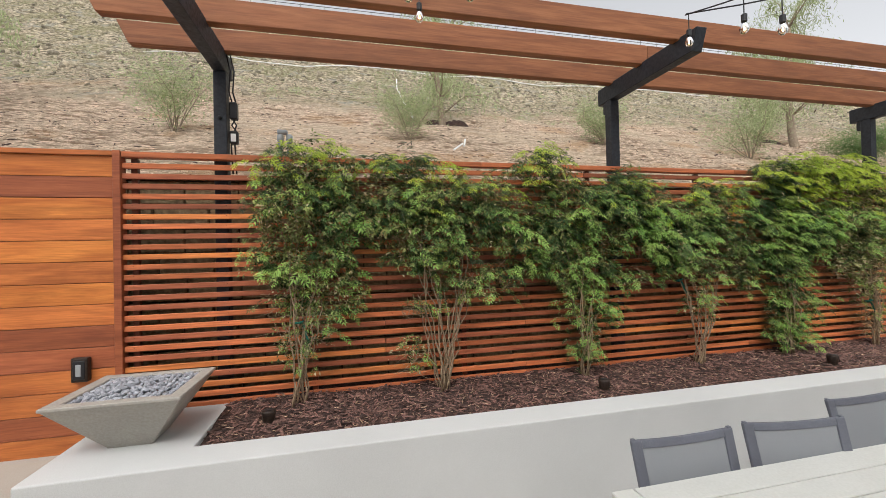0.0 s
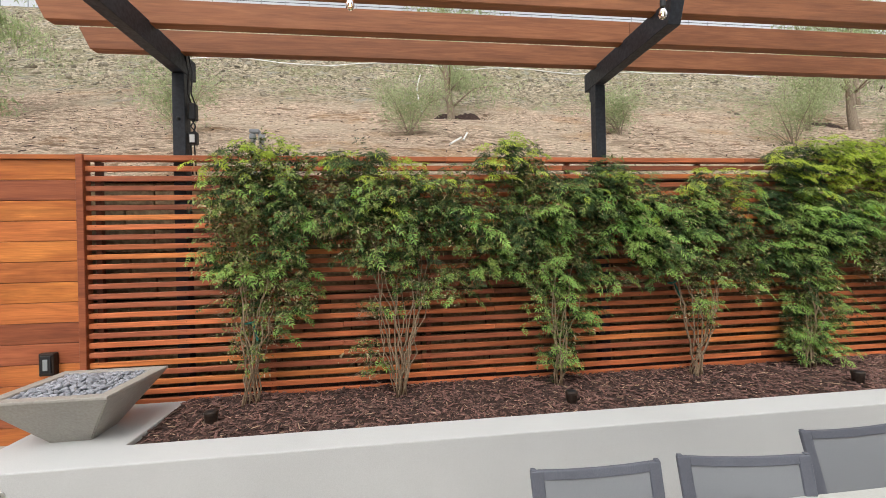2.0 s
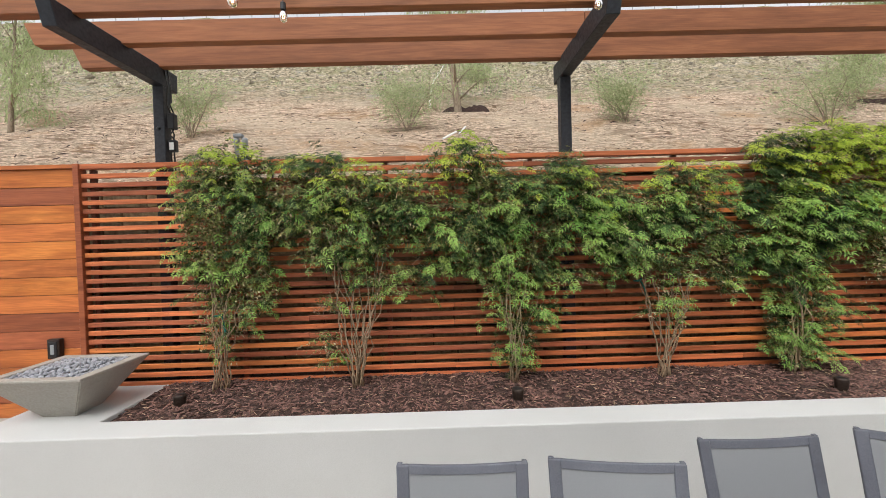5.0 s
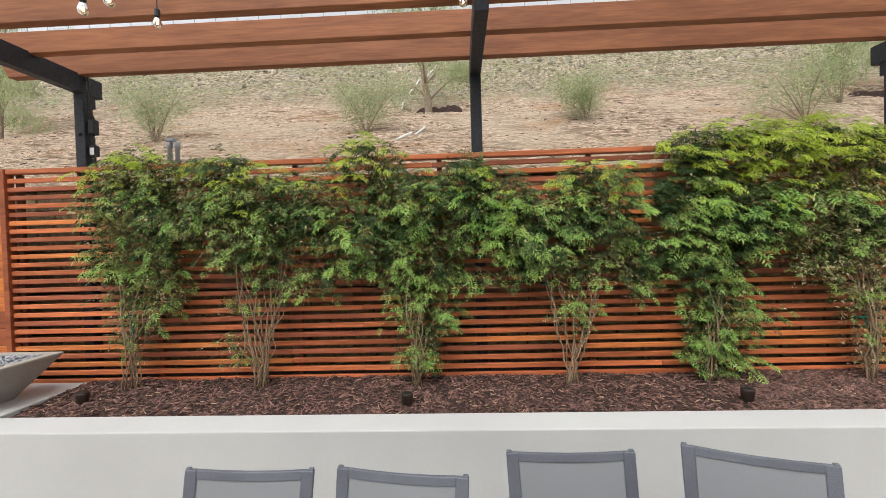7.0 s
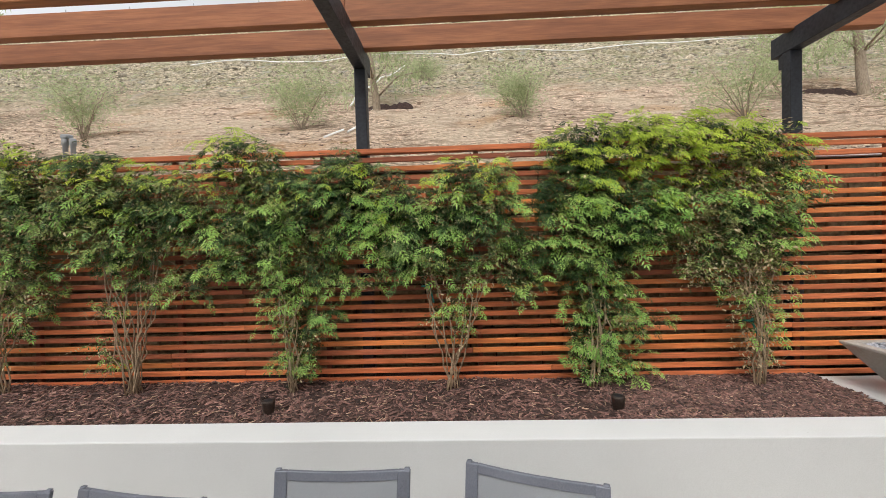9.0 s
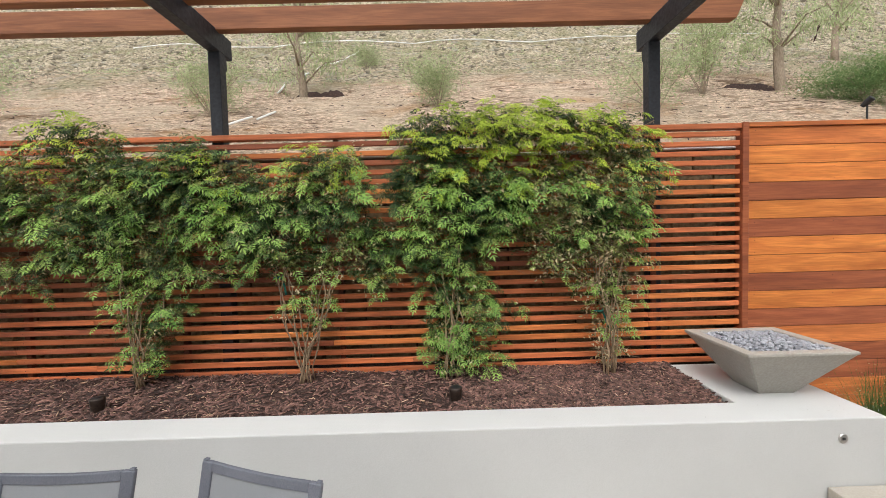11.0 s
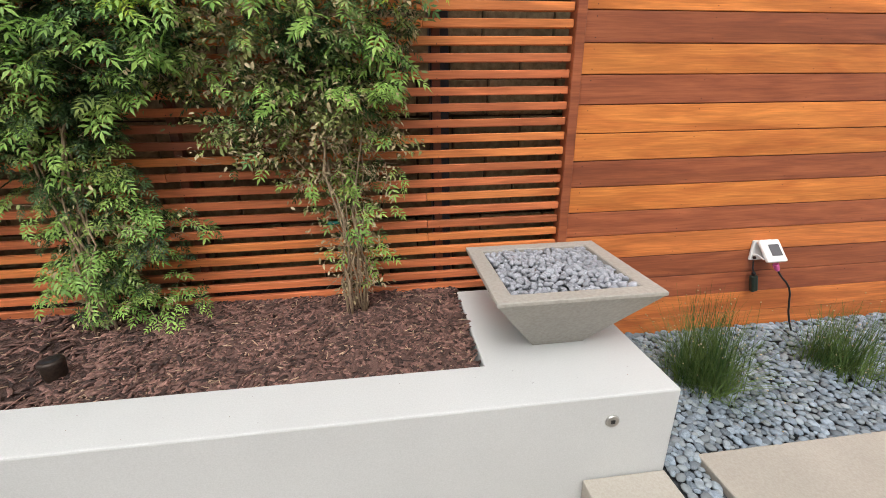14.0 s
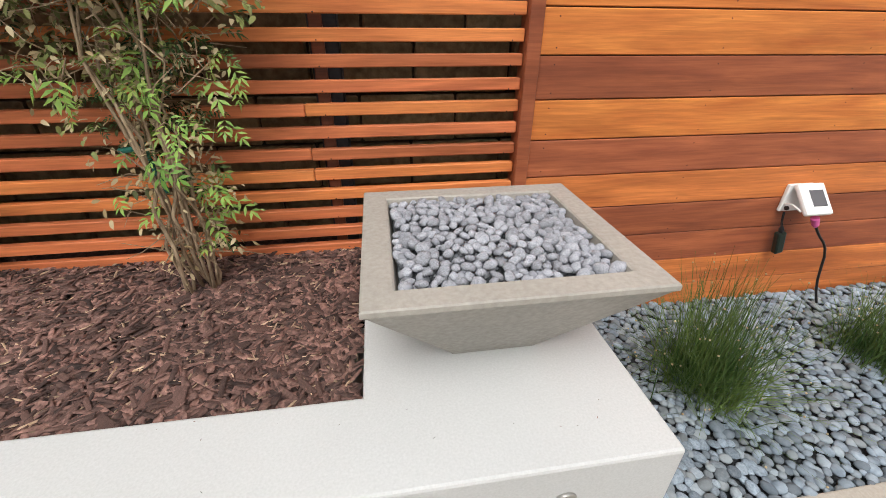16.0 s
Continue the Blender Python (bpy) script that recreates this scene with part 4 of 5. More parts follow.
# ---- hillside growth and litter ----
def hill_scatter():
    rng = np.random.RandomState(21)
    v1, f1 = ball(1)
    shape = np.array([(-1, -1, 0), (1, -0.7, 0), (1, 0.8, 0), (-0.9, 1, 0), (-0.9, -0.8, 1), (0.9, -0.6, 1), (0.8, 0.7, 1), (-0.8, 0.9, 1)], float)
    tri = np.array([(4, 5, 6), (4, 6, 7), (0, 1, 5), (0, 5, 4), (1, 2, 6), (1, 6, 5), (2, 3, 7), (2, 7, 6), (3, 0, 4), (3, 4, 7)])

    def lay(n, lo, hi, power=1.0):
        y = lo + (hi - lo) * rng.rand(n) ** power
        x = 2.6 + (y + 4.0) * rng.uniform(-1.25, 1.25, n)
        return x, y, np.array([hill_z(a, b) for a, b in zip(x, y)])

    for name, n, mat, lo, hi, long, text in (("hill_litter", 26000, M_STRAW, 3.6, 12.0, (0.008, 0.036), "tan bark and straw litter on the slope"), ("hill_clods", 3000, M_SOIL, 3.6, 12.0, (0.01, 0.042), "dark clods and twigs on the slope")):
        x, y, z = lay(n, lo, hi, 1.2)
        ang = rng.uniform(0, 6.28, n)
        fr = frames_from(np.stack((np.cos(ang), np.sin(ang) * 0.88, np.sin(ang) * 0.47 + rng.normal(0, 0.2, n)), 1), np.stack((rng.normal(0, 0.3, n), -0.47 + rng.normal(0, 0.3, n), np.ones(n)), 1))
        s = rng.uniform(*long, n)
        v, f = scattered(shape, tri, np.stack((x, y, z + 0.004), 1), fr, np.stack((s, s * rng.uniform(0.06, 0.24, n), s * rng.uniform(0.08, 0.25, n)), 1))
        tagged(link(name, raw_mesh(name, v, f), mat), text, "litter", kind="stuff")
    n = 12000
    x, y, z = lay(n, 7.6, 19.5, 0.75)
    keep = np.array([noise.noise((a * 0.5, b * 0.5, 2)) + (b - 10.5) * 0.22 > rng.uniform(-0.25, 0.35) for a, b in zip(x, y)])
    x, y, z = x[keep], y[keep], z[keep]
    n = len(x)
    ang = rng.uniform(0, 6.28, n)
    s = rng.gamma(1.6, 0.024, n) + 0.014
    fr = frames_from(np.stack((np.cos(ang), np.sin(ang), rng.normal(0, 0.4, n)), 1), rng.normal(0, 0.4, (n, 3)) + np.array((0, -0.3, 1)))
    v, f = scattered(v1 * (1 + 0.25 * rng.normal(0, 1, v1.shape)), f1, np.stack((x, y, z), 1), fr, np.stack((s, s * rng.uniform(0.5, 1, n), s * rng.uniform(0.3, 0.8, n)), 1))
    tagged(link("hill_rocks", raw_mesh("hill_rocks", v, f), M_ROCK), "broken tan and grey rocks on the upper slope", "rocks", kind="stuff")


hill_scatter()
SIMPLE_V = np.array([(0, 0, 0), (0.45, 0.16, 0.03), (1, 0, -0.1), (0.45, -0.16, 0.03)], float)
SIMPLE_F = np.array([(0, 3, 2, 1)])


def branch_set(rnd, base, n, height, reach, curl=0.25):
    out = []
    for k in range(n):
        a = rnd.uniform(0, 6.28)
        d = reach * rnd.uniform(0.3, 1.0)
        h = height * rnd.uniform(0.55, 1.0)
        tip = base + Vector((d * math.cos(a), d * math.sin(a), h))
        mid = base.lerp(tip, 0.5) + Vector((rnd.uniform(-1, 1), rnd.uniform(-1, 1), rnd.uniform(0, 1))) * curl * reach
        out.append([base + Vector((rnd.uniform(-0.03, 0.03), rnd.uniform(-0.03, 0.03), -0.04)), base.lerp(mid, 0.5) + Vector((rnd.uniform(-0.03, 0.03), 0, 0.03)), mid, mid.lerp(tip, 0.55) + Vector((0, 0, 0.03)), tip])
    return out


def foliage(rng, branches, count, spray, size, hang, slim=0.7):
    pts = []
    for br in branches:
        k = rng.randint(1, len(br) - 1, count)
        t = rng.rand(count)[:, None]
        b = np.array([p[:] for p in br])
        pts.append(b[k] * (1 - t) + b[np.minimum(k + 1, len(br) - 1)] * t + rng.normal(0, spray, (count, 3)))
    pts = np.concatenate(pts)
    n = len(pts)
    s = rng.uniform(*size, n)
    return scattered(SIMPLE_V, SIMPLE_F, pts, frames_from(rng.normal(0, 0.6, (n, 3)) + np.array((0, 0, -hang)), rng.normal(0, 1, (n, 3)) + 0.01), np.stack((s, s * slim, s), 1))


def shrub(x, y, height, reach, count, mat, seed, label, size=(0.03, 0.075), stems=16):
    rnd, rng = random.Random(seed), np.random.RandomState(seed)
    z = hill_z(x, y)
    root = thing("shrub", (x, y, z), label, "shrub", "hillside shrubs")
    br = branch_set(rnd, Vector((0, 0, 0)), stems, height, reach, 0.32)
    for pts in br[:10]:
        part("branch", tube(pts, [0.008, 0.006, 0.0045, 0.003, 0.0015], 4), M_TRUNK, root)
    v, f = foliage(rng, br, int(count * 1.9), reach * 0.2, size, -0.3, 0.5)
    link("leaves", raw_mesh("leaves", v, f), mat, root)


shrub(-2.0, 5.6, 0.95, 0.55, 110, M_SAGE, 1, "sparse grey-green shrub on the dry slope")
shrub(1.08, 5.9, 0.9, 0.6, 140, M_SAGE, 2, "sparse grey-green shrub on the dry slope")
shrub(4.33, 5.7, 0.72, 0.52, 120, M_SAGE, 3, "small upright grey-green shrub on the dry slope")
shrub(7.4, 5.75, 1.0, 0.75, 120, M_SAGE, 4, "open leggy grey-green shrub on the slope")
shrub(8.55, 6.5, 1.5, 0.45, 70, M_SAGE, 5, "tall wispy grey-green shrub on the dry slope", (0.05, 0.12), 12)
shrub(10.35, 5.75, 0.42, 0.75, 420, M_PINE, 6, "low dense fresh-green shrub on the slope", (0.025, 0.055), 22)
shrub(2.6, 10.2, 0.5, 0.6, 110, M_SAGE, 8, "low dry shrub among rocks")


def tree(x, y, height, girth, seed, label, crown=170, sweep=0.0, pods=0, clear=3):
    rnd, rng = random.Random(seed), np.random.RandomState(seed)
    z = hill_z(x, y)
    root = thing("tree", (x, y, z), label, "tree", "hillside trees")
    line, p = [], Vector((0, 0, -0.1))
    for i in range(10):
        line.append(p.copy())
        p += Vector((rnd.uniform(-0.05, 0.05) + sweep * 0.1, rnd.uniform(-0.04, 0.04), height * 0.75 / 9))
    part("trunk", tube(line, [girth * (1.12 - 0.095 * i) for i in range(10)], 9), M_TRUNK, root, smooth=True)
    limbs = []
    for k in range(18):
        a = line[rnd.randint(clear, 9)]
        ang = rnd.uniform(0, 6.28)
        out = Vector((math.cos(ang), math.sin(ang), 0)) * rnd.uniform(0.4, 1.0) * height * 0.30
        tip = a + out + Vector((0, 0, rnd.uniform(0.05, 0.5) * height * 0.5))
        mid = a.lerp(tip, 0.5) + Vector((0, 0, 0.12 * height * 0.4))
        limb = [a, a.lerp(mid, 0.5) + Vector((0.02, 0, 0.03)), mid, mid.lerp(tip, 0.5), tip, tip + out * 0.25 - Vector((0, 0, 0.25))]
        limbs.append(limb)
        part("limb", tube(limb, [girth * q for q in (0.27, 0.20, 0.14, 0.09, 0.05, 0.02)], 5), M_TRUNK, root, smooth=True)
    v, f = foliage(rng, limbs, int(crown * 1.7), 0.12, (0.06, 0.14), 1.1, 0.42)
    if pods:
        w, g = foliage(rng, limbs, pods, 0.2, (0.09, 0.16), 0.8)
        link("dead_leaves", raw_mesh("dead_leaves", w, g), M_SOIL, root, "few dark curled dead leaves")
    link("crown", raw_mesh("crown", v, f), M_SAGE, root, "sparse drooping grey-green foliage")


tree(2.0, 7.36, 3.4, 0.075, 31, "slim young tree with sparse drooping leaves above the pit", 170, clear=2)
tree(10.3, 7.05, 4.2, 0.085, 32, "slim young tree with a pale bare trunk on the slope", 300, pods=2)
tree(-5.7, 6.7, 3.2, 0.04, 33, "thin leafy tree on the dry slope", 230, clear=1)
tree(13.6, 9.5, 4.4, 0.07, 34, "slim tree high on the slope", 170, clear=2)


def hill_lines():
    def on_hill(x, y, lift):
        return (x, y, hill_z(x, y) + lift)

    for first, last in ((0.0, 0.4), (1.3, 2.0), (2.6, 6.5)):
        pts = [on_hill(1.42 + 0.8 * (q / 9) ** 2, 7.5 + q * 0.9, 0.05) for q in np.linspace(first, last, 9)]
        tagged(part("white_pipe", tube(pts, 0.018, 8), M_WHITE, smooth=True), "bare length of white irrigation pipe lying on the slope", "pipe", "half-buried pipe lengths")
    for a, b in (((1.62, 5.3), (1.82, 5.55)), ((1.86, 5.6), (1.98, 5.95))):
        tagged(part("white_stick", tube([on_hill(*a, 0.02), on_hill(*b, 0.06)], 0.014, 6), M_WHITE), "short bleached white stick on the slope", "stick", "bleached sticks")
    pts = [on_hill(-6 + k * 0.8, 14.15 + 0.12 * math.sin(k), 0.10) for k in range(28)]
    tagged(part("drip_line", tube(pts, 0.016, 5), M_WHITE), "thin pale drip line across the slope", "hose")
    root = thing("crest_fence", (0, 20.5, 13.0), "thin black wire fence along the crest", "fence")
    for k in range(55):
        part("post", box(-0.013, 0.013, -0.013, 0.013, -0.2, 1.15 if k % 3 else 1.3), M_PIPE, root, at=(-27 + k * 1.14, 0, 0))
    for h in (1.1, 0.3):
        part("rail", tube([(-32, 0, h), (40, 0, h)], 0.014, 5), M_BLACK, root)


hill_lines()


def pit_stones():
    v, f = ball(1)
    rnd = random.Random(4)
    me = raw_mesh("rim_stone", v * np.array((1, 0.8, 0.7)), f, True)
    me.materials.append(M_CAP)
    for cx, cy in ((2.25, 7.2), (10.1, 6.9)):
        root = thing("stone_edging", (0, 0, 0), "row of small pale stones along a planting pit", "stones", "stone edgings")
        for k in range(9):
            x = cx - 0.45 + k * 0.11
            y = cy + rnd.uniform(-0.03, 0.03)
            s = rnd.uniform(0.03, 0.05)
            link("rim_stone", me, None, root, at=pose(x, y, hill_z(x, y) + 0.01, 0, 0, rnd.uniform(0, 180)) @ Matrix.Diagonal((s, s, s, 1)))


pit_stones()


def planting_pit(cx, cy, seed):
    """Damp dark soil lining the hollow beside a trunk, its shade painted in."""
    rnd = random.Random(seed)
    bm = bmesh.new()
    rows = []
    for j in range(7):
        t = j / 6
        half = 0.66 * math.sin(math.pi * (0.12 + 0.76 * t)) ** 0.6
        rows.append([])
        for i in range(17):
            x = cx + half * (i / 8 - 1) + rnd.uniform(-0.015, 0.015)
            y = cy - 0.16 + 0.52 * t + rnd.uniform(-0.012, 0.012)
            edge = min(1.0, 5 * t, 10 * (1 - t), 5 * min(i, 16 - i) / 16)
            rows[-1].append(bm.verts.new((x - cx, y - cy, hill_z(x, y) - hill_z(cx, cy) - 0.05 + 0.085 * edge + rnd.uniform(0, 0.015))))
    for a, b in zip(rows, rows[1:]):
        for i in range(16):
            bm.faces.new((a[i], a[i + 1], b[i + 1], b[i]))
    # the soil colour also does for the shadow in the hole
    tagged(part("planting_pit", bm, M_SOIL, at=(cx, cy, hill_z(cx, cy)), smooth=True), "hollow beside a young tree, dark damp soil with shade painted in", "planting pit", "planting pits")


planting_pit(*PITS[0], 1)
planting_pit(*PITS[1], 2)


def hill_weeds():
    rng = np.random.RandomState(77)
    n, per = 900, 14
    y = 7.6 + 6.5 * rng.rand(n) ** 0.8
    x = 2.6 + (y + 4.0) * rng.uniform(-1.2, 1.2, n)
    keep = np.array([noise.noise((a * 0.6, b * 0.6, 12)) > rng.uniform(-0.1, 0.3) for a, b in zip(x, y)])
    c = np.array([(a, b, hill_z(a, b)) for a, b in zip(x[keep], y[keep])])
    p = np.repeat(c, per, 0) + rng.normal(0, 1, (len(c) * per, 3)) * np.array((0.07, 0.05, 0.015)) + np.array((0, 0, 0.02))
    s = rng.uniform(0.03, 0.09, len(p))
    v, f = scattered(SIMPLE_V, SIMPLE_F, p, frames_from(rng.normal(0, 0.7, (len(p), 3)) + np.array((0, 0, 0.8)), rng.normal(0, 1, (len(p), 3)) + 0.01), np.stack((s, s * 0.6, s), 1))
    tagged(link("hill_weeds", raw_mesh("hill_weeds", v, f), M_SAGE), "sparse low grey-green weeds on the upper slope", "weeds", kind="stuff")


hill_weeds()


# ---- small fixtures ----
def mulch_spot(x, y):
    root = thing("garden_spotlight", (x, y, soil_z(x, y) - 0.004), "small dark bronze bullet light standing in the mulch", "spotlight", "lights in the planter")
    case = part("body", lathe([(0.030, -0.03), (0.036, 0.0), (0.041, 0.05), (0.044, 0.078), (0.041, 0.088), (0.034, 0.09)], 18), M_BRONZE, root, smooth=True)
    part("lens", lathe([(0.032, 0.0905), (0.02, 0.094), (0.004, 0.095)], 16), M_BLACK, case)


for sx, sy in ((-0.39, 2.66), (2.06, 2.60), (4.385, 2.575)):
    mulch_spot(sx, sy)


def wall_light(x, z, r):
    root = thing("wall_light", pose(x, 2.1455, z, 90, 0, 0), "small round brushed-metal light set in the planter wall", "wall light", "lights in the planter wall")
    rim = part("rim", lathe([(r, 0.0), (r, 0.004), (r * 0.9, 0.007), (r * 0.5, 0.006)], 22), M_STEEL, root)
    part("lens", box(-r * 0.3, r * 0.3, -r * 0.28, r * 0.28, 0.0062, 0.0085), M_BLACK, rim)


wall_light(6.477, 0.559, 0.026)
wall_light(-1.18, 0.56, 0.026)
wall_light(5.232, 0.242, 0.014)


def outlet():
    root = thing("outdoor_outlet", (-1.656, FY - 0.004, 0.995), "dark bronze outdoor outlet box on the board fence", "outlet")
    part("box", box(-0.05, 0.05, -0.05, -0.001, -0.082, 0.082, 0.008, seg=2), M_BRONZE, root)
    cover = part("cover", box(-0.036, 0.036, -0.056, -0.049, -0.064, 0.064, 0.004), M_BLACK, root)
    part("socket", box(-0.016, 0.016, -0.06, -0.055, -0.04, 0.04, 0.003), M_PIPE, cover, "pale grey socket face")


outlet()


def floodlight():
    """A white lamp head hinged at its top to a wall plate, propped open below."""
    root = thing("floodlight", (7.85, 3.09, 0.27), "small white hinged floodlight fixed low on the board fence", "floodlight")
    part("wall_plate", box(-0.004, 0.12, -0.012, 0.004, 0.468, 0.592, 0.005, seg=2), M_WHITE, root)
    head = box(-0.064, 0.066, -0.012, 0.012, -0.072, 0.07, 0.009, seg=2)
    body = part("lamp_head", head, M_WHITE, root, "white cast lamp head", at=pose(0.073, -0.066, 0.544, -42, 0, 0))
    part("glass", box(-0.026, 0.044, -0.0145, -0.0115, -0.036, 0.036, 0.002), plain("lamp_glass", (0.10, 0.095, 0.10), 0.05), body, "dark glossy glass panel")
    part("lip", box(-0.031, -0.0262, -0.0155, -0.0115, -0.041, 0.041, 0.001), M_WHITE, body)
    for x in (0.006, 0.128):
        part("stay", tube([(x, -0.012, 0.505), (x, -0.05, 0.515), (x, -0.092, 0.502)], 0.0045, 6), M_WHITE, root)
        part("knob", lathe([(0.009, -0.004), (0.009, 0.004), (0.004, 0.007)], 10, pose(x, -0.03, 0.492, 0, 90, 0)), M_BLACK, root)
    pouch = part("plug", box(-0.02, 0.02, -0.015, 0.015, -0.055, 0.055, 0.008, seg=2), plain("dark_green_plastic", (0.012, 0.022, 0.016), 0.35), root, "dark green plug pouch", at=pose(0.04, -0.035, 0.325, 0, -14, 0))
    part("neck", lathe([(0.009, 0.05), (0.011, 0.07), (0.006, 0.082)], 10), M_BLACK, pouch)
    part("lead", tube([(0.02, -0.035, 0.40), (0.012, -0.03, 0.43), (0.015, -0.02, 0.47)], 0.005, 6), M_BLACK, root)
    part("connector", lathe([(0.006, 0.0), (0.013, 0.012), (0.016, 0.05)], 12), plain("pink_plastic", (0.72, 0.13, 0.36), 0.4), root, "pink cable sleeve", at=pose(0.115, -0.095, 0.425, 0, -30, 0))
    path = [(0.112, -0.095, 0.432), (0.135, -0.094, 0.405), (0.165, -0.092, 0.375), (0.20, -0.092, 0.345), (0.228, -0.093, 0.31), (0.245, -0.096, 0.265), (0.252, -0.10, 0.21), (0.257, -0.108, 0.15), (0.27, -0.118, 0.09), (0.29, -0.13, 0.03)]
    part("cable", tube(path, 0.0055, 7), M_BLACK, root, smooth=True)


floodlight()


def rush(x, y, height, n, seed):
    rng = np.random.RandomState(seed)
    root = thing("rush_grass", (x, y, 0.285), "clump of thin green rush grass growing through pebbles", "grass clump", "grass clumps")
    verts, faces = [], []
    for k in range(n):
        a, tilt = rng.uniform(0, 6.28), 1.2 * rng.rand() ** 1.1
        h = height * rng.uniform(0.55, 1.1) * (1 - 0.22 * tilt)
        base = np.array((rng.normal(0, 0.065), rng.normal(0, 0.065), -0.01))
        out = np.array((math.cos(a), math.sin(a), 0))
        side = np.array((-math.sin(a), math.cos(a), 0))
        turn = rng.uniform(-1, 1)
        side = side * math.cos(turn) + out * math.sin(turn)
        i0 = len(verts)
        for j in range(5):
            t = j / 4
            p = base + out * h * math.sin(tilt) * t ** 1.25 + np.array((0, 0, h * (math.cos(tilt) * t - 0.10 * tilt * t ** 2)))
            w = side * 0.0021 * (1 - 0.8 * t)
            verts += [p - w, p + w]
        faces += [(i0 + 2 * j, i0 + 2 * j + 1, i0 + 2 * j + 3, i0 + 2 * j + 2) for j in range(4)]
    link("blades", raw_mesh("blades", verts, faces), M_RUSH, root)
    v1, f1 = ball(1)
    tips = np.array(verts)[8::10][:: 9]
    k = len(tips)
    v, f = scattered(v1, f1, tips, np.repeat(np.eye(3)[None], k, 0), np.full((k, 3), 0.0035))
    link("seed_heads", raw_mesh("seed_heads", v, f), M_DRY, root, "tiny straw-coloured seed heads")


rush(7.25, 2.60, 0.50, 850, 1)
rush(8.06, 2.61, 0.39, 600, 2)


def string_lights():
    def bulb(root, p, drop):
        x, y, z = p
        part("cord", tube([(x, y, z), (x, y, z - drop)], 0.0035, 5), M_BLACK, root)
        part("socket", lathe([(0.012, 0.05), (0.017, 0.045), (0.017, 0.005), (0.013, 0.0)], 10, Matrix.Translation((x, y, z - drop - 0.05))), M_BLACK, root)
        glass = part("bulb", lathe([(0.012, 0.0), (0.02, -0.018), (0.0265, -0.04), (0.022, -0.062), (0.008, -0.072)], 12, Matrix.Translation((x, y, z - drop - 0.05))), M_BULB, root, "clear glass bulb with a warm filament", smooth=True)
        part("filament", tube([(x - 0.006, y, z - drop - 0.06), (x - 0.008, y, z - drop - 0.10), (x + 0.008, y, z - drop - 0.10), (x + 0.006, y, z - drop - 0.06)], 0.002, 4), M_GLOW, glass, "glowing warm filament")

    def strand(a, b, sag, stops):
        a, b = Vector(a), Vector(b)

        def at(t):
            return a.lerp(b, t) - Vector((0, 0, sag * 4 * t * (1 - t)))

        root = thing("string_light", (0, 0, 0), "black string light cable with clear glass bulbs", "string light", "string lights")
        part("cable", tube([at(k / 24) for k in range(25)], 0.005, 5), M_BLACK, root)
        for t in stops:
            bulb(root, at(t), 0.11)

    strand((2.52, 2.20, 3.40), (2.45, -5.08, 3.9), 0.75, (0.004, 0.06, 0.16, 0.3))
    strand((2.53, 2.20, 3.41), (5.2, -5.08, 3.9), 0.8, (0.07, 0.14, 0.27))
    strand((0.61, 2.30, 3.42), (-1.9, -5.08, 3.9), 0.75, (0.004, 0.055, 0.18))
    strand((0.62, 2.30, 3.42), (2.46, -5.08, 3.9), 0.8, (0.077, 0.2))


M_BULB = plain("bulb_glass", (1.0, 0.90, 0.78), 0.08, glass=1.0)
M_GLOW = plain("filament_glow", (1.0, 0.72, 0.38), 0.5, glow=14.0)
string_lights()


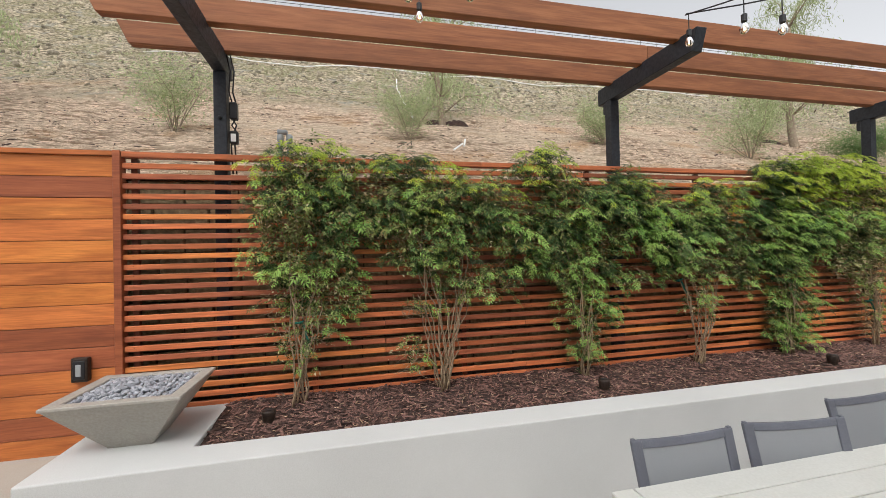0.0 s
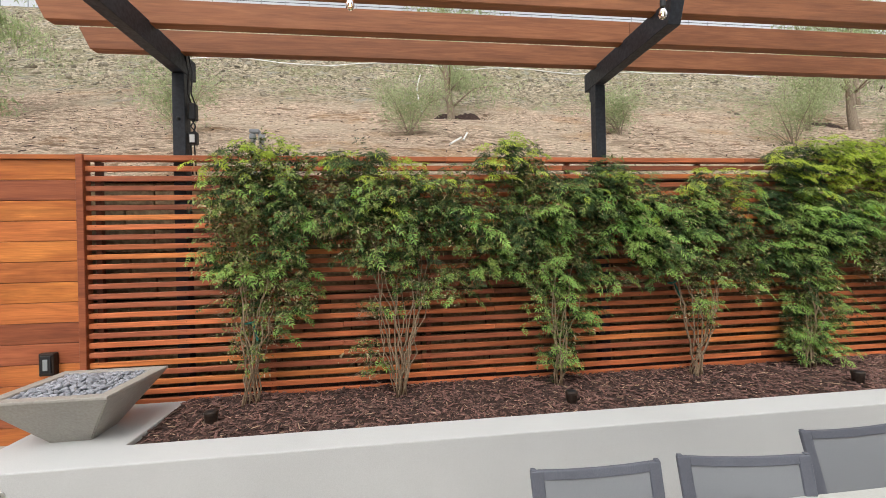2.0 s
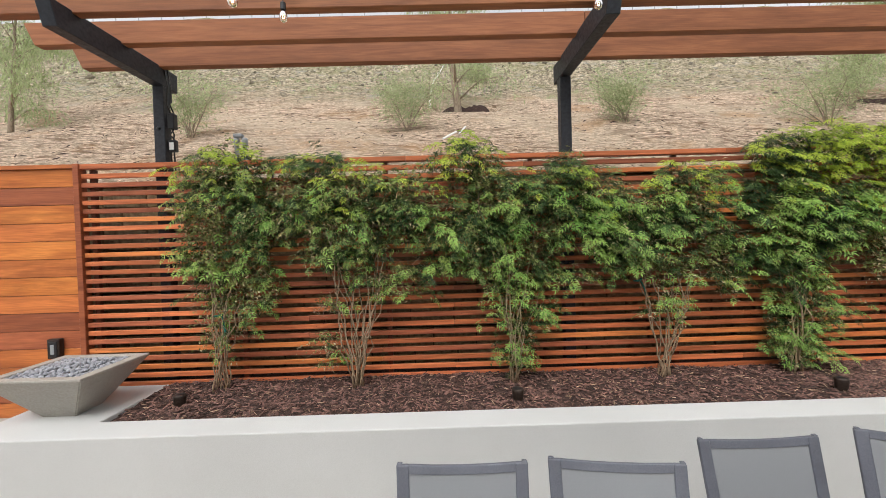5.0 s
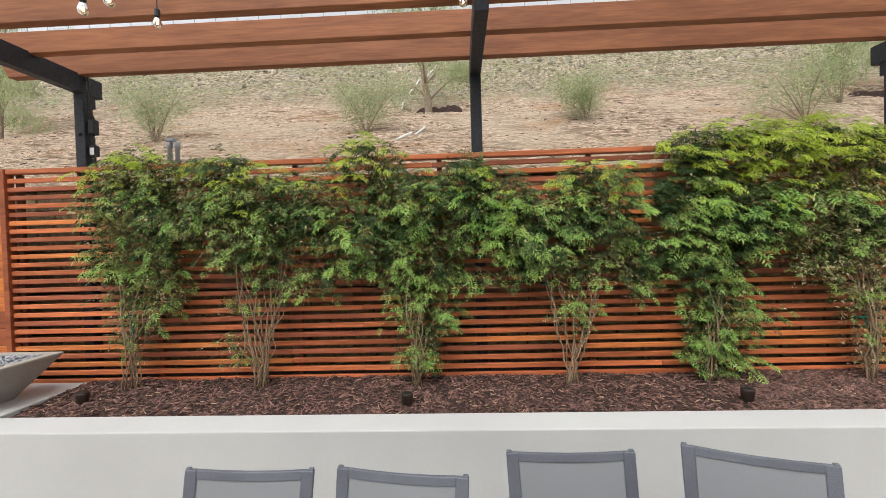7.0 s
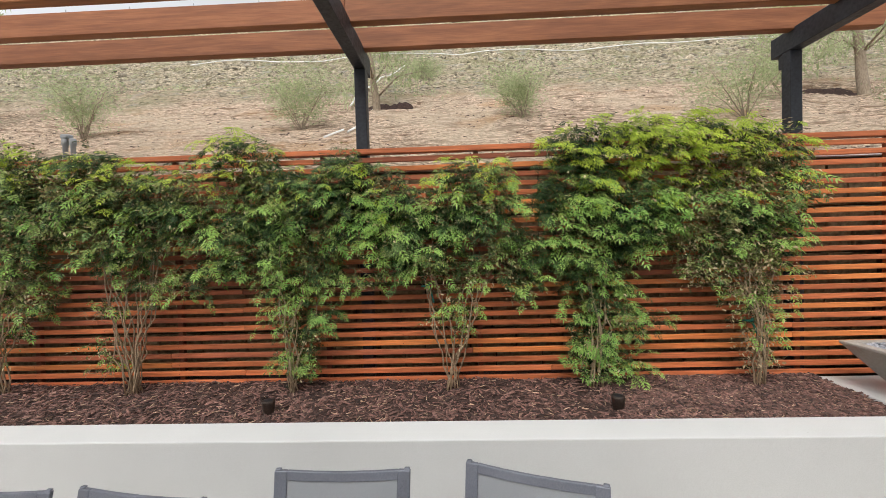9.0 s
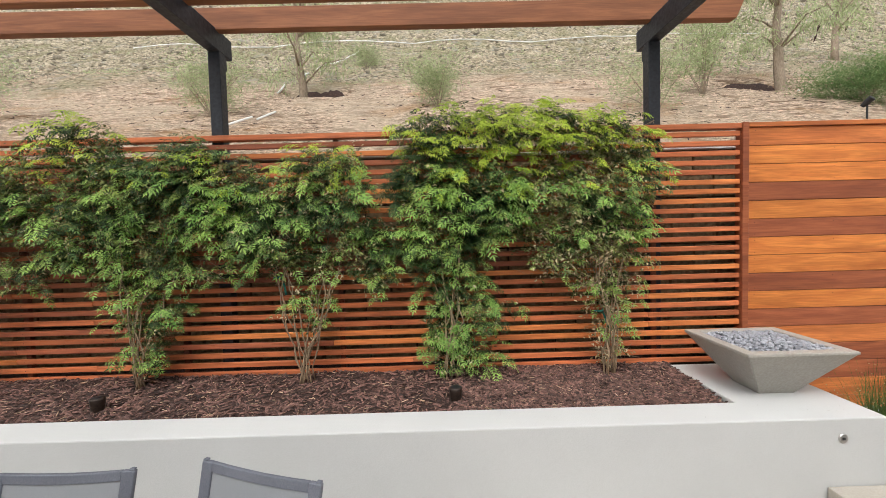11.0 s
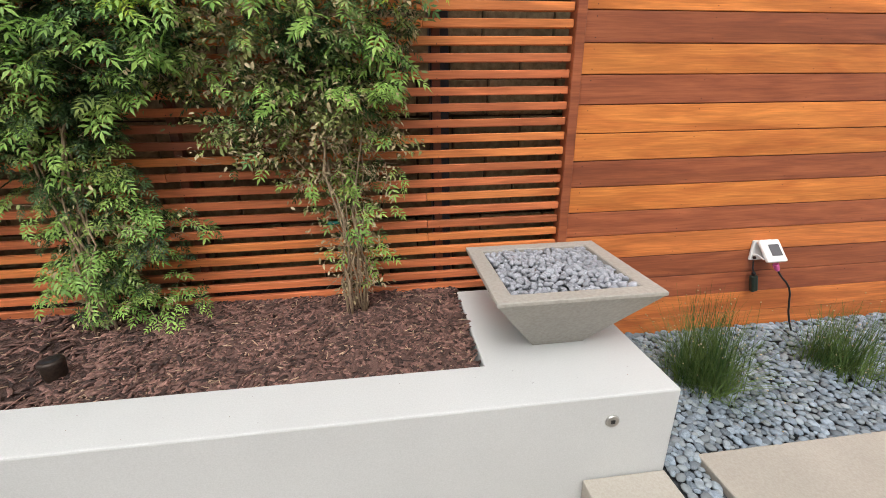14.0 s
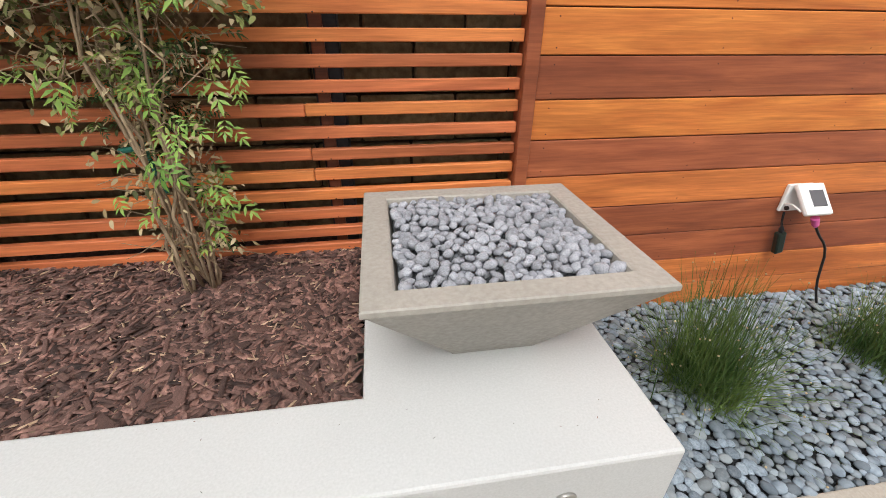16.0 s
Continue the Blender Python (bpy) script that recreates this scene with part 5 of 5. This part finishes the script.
def post_wiring():
    root = thing("transformer_box", (-0.70, 3.19, 2.80), "black plug-in transformer and cables on the charcoal post", "transformer")
    part("case", box(-0.028, 0.028, -0.03, 0.03, 0.0, 0.13, 0.008), M_BLACK, root)
    adapter = part("adapter", box(-0.03, 0.03, -0.025, 0.025, -0.19, -0.09, 0.008), M_BLACK, root)
    part("label_plate", box(-0.018, 0.018, -0.028, -0.0255, -0.175, -0.115), M_WHITE, adapter, "pale printed label")
    for k, dx in enumerate((-0.012, 0.014)):
        part("cable", tube([(dx - 0.03, -0.02, 0.50), (dx, -0.03, 0.36), (dx - 0.012, -0.03, 0.2), (dx + 0.004, 0, 0.12)], 0.006, 6), M_BLACK, root, smooth=True)
        part("cable", tube([(dx, 0, 0.01), (dx + 0.035 - 0.06 * k, -0.02, -0.05), (dx + 0.01, 0, -0.1), (dx - 0.01, 0, -0.2), (dx, 0, -0.42)], 0.006, 6), M_BLACK, root, smooth=True)
    part("bolt", lathe([(0.014, 0.0), (0.014, 0.012), (0.008, 0.016)], 8, pose(-0.085, -0.046, 0.0, 90, 0, 0)), M_BLACK, root)
    valve = thing("irrigation_valve", (-0.42, 3.78, 2.40), "grey plastic irrigation valve with two upright pipes", "valve")
    for dx in (-0.035, 0.045):
        part("pipe", lathe([(0.022, -0.1), (0.022, 0.40), (0.03, 0.41), (0.03, 0.46), (0.02, 0.47)], 12, Matrix.Translation((dx, 0, 0))), M_PIPE, valve, smooth=True)
    part("cap", box(-0.06, 0.03, -0.03, 0.03, 0.471, 0.51, 0.008), M_PIPE, valve)
    for x, y in ((9.5, 4.9), (-0.05, 3.62)):
        spot = thing("slope_spotlight", (x, y, hill_z(x, y)), "small black spotlight on a stake behind the fence", "spotlight", "spotlights on the slope")
        part("stake", tube([(0, 0, -0.05), (0, 0, 0.16)], 0.012, 6), M_BLACK, spot)
        part("head", lathe([(0.025, -0.06), (0.035, 0.0), (0.038, 0.06), (0.03, 0.065)], 12, pose(0, 0, 0.20, 50, 0, 20)), M_BLACK, spot)


post_wiring()


def ties():
    for x, y, z, k in ((5.46, 2.93, 1.12, 0), (-0.22, 2.9, 1.24, 1), (3.12, 2.96, 1.42, 2)):
        bm = tube([(0.03 * math.cos(a), 0.03 * math.sin(a), 0.004 * a) for a in np.linspace(0, 6.6, 14)], 0.007, 5)
        tube([(0.03, 0, 0.0), (0.045, -0.01, -0.05), (0.06, -0.02, -0.11)], 0.008, 5, bm)
        tagged(part("plant_tie", bm, M_TIE, at=(x, y, z)), "teal-green stretch tie round the vine stems", "plant tie", "plant ties")


ties()


def planter_bits():
    rng = np.random.RandomState(12)
    n = 26
    c = np.stack((rng.uniform(4.6, 6.7, n), rng.uniform(2.17, 2.37, n), np.full(n, 0.6712)), 1)
    ang = rng.uniform(0, 6.28, n)
    fr = frames_from(np.stack((np.cos(ang), np.sin(ang), np.zeros(n)), 1), np.repeat(np.array([[0.0, 0.0, 1.0]]), n, 0))
    s = rng.uniform(0.003, 0.009, n)
    v, f = scattered(SIMPLE_V + np.array((0, 0, 0.12)), SIMPLE_F, c, fr, np.stack((s, s * 0.7, s), 1))
    tagged(link("leaf_crumbs", raw_mesh("leaf_crumbs", v, f), M_CHIP), "tiny dark leaf crumbs on the white planter top", "litter", kind="stuff")


planter_bits()
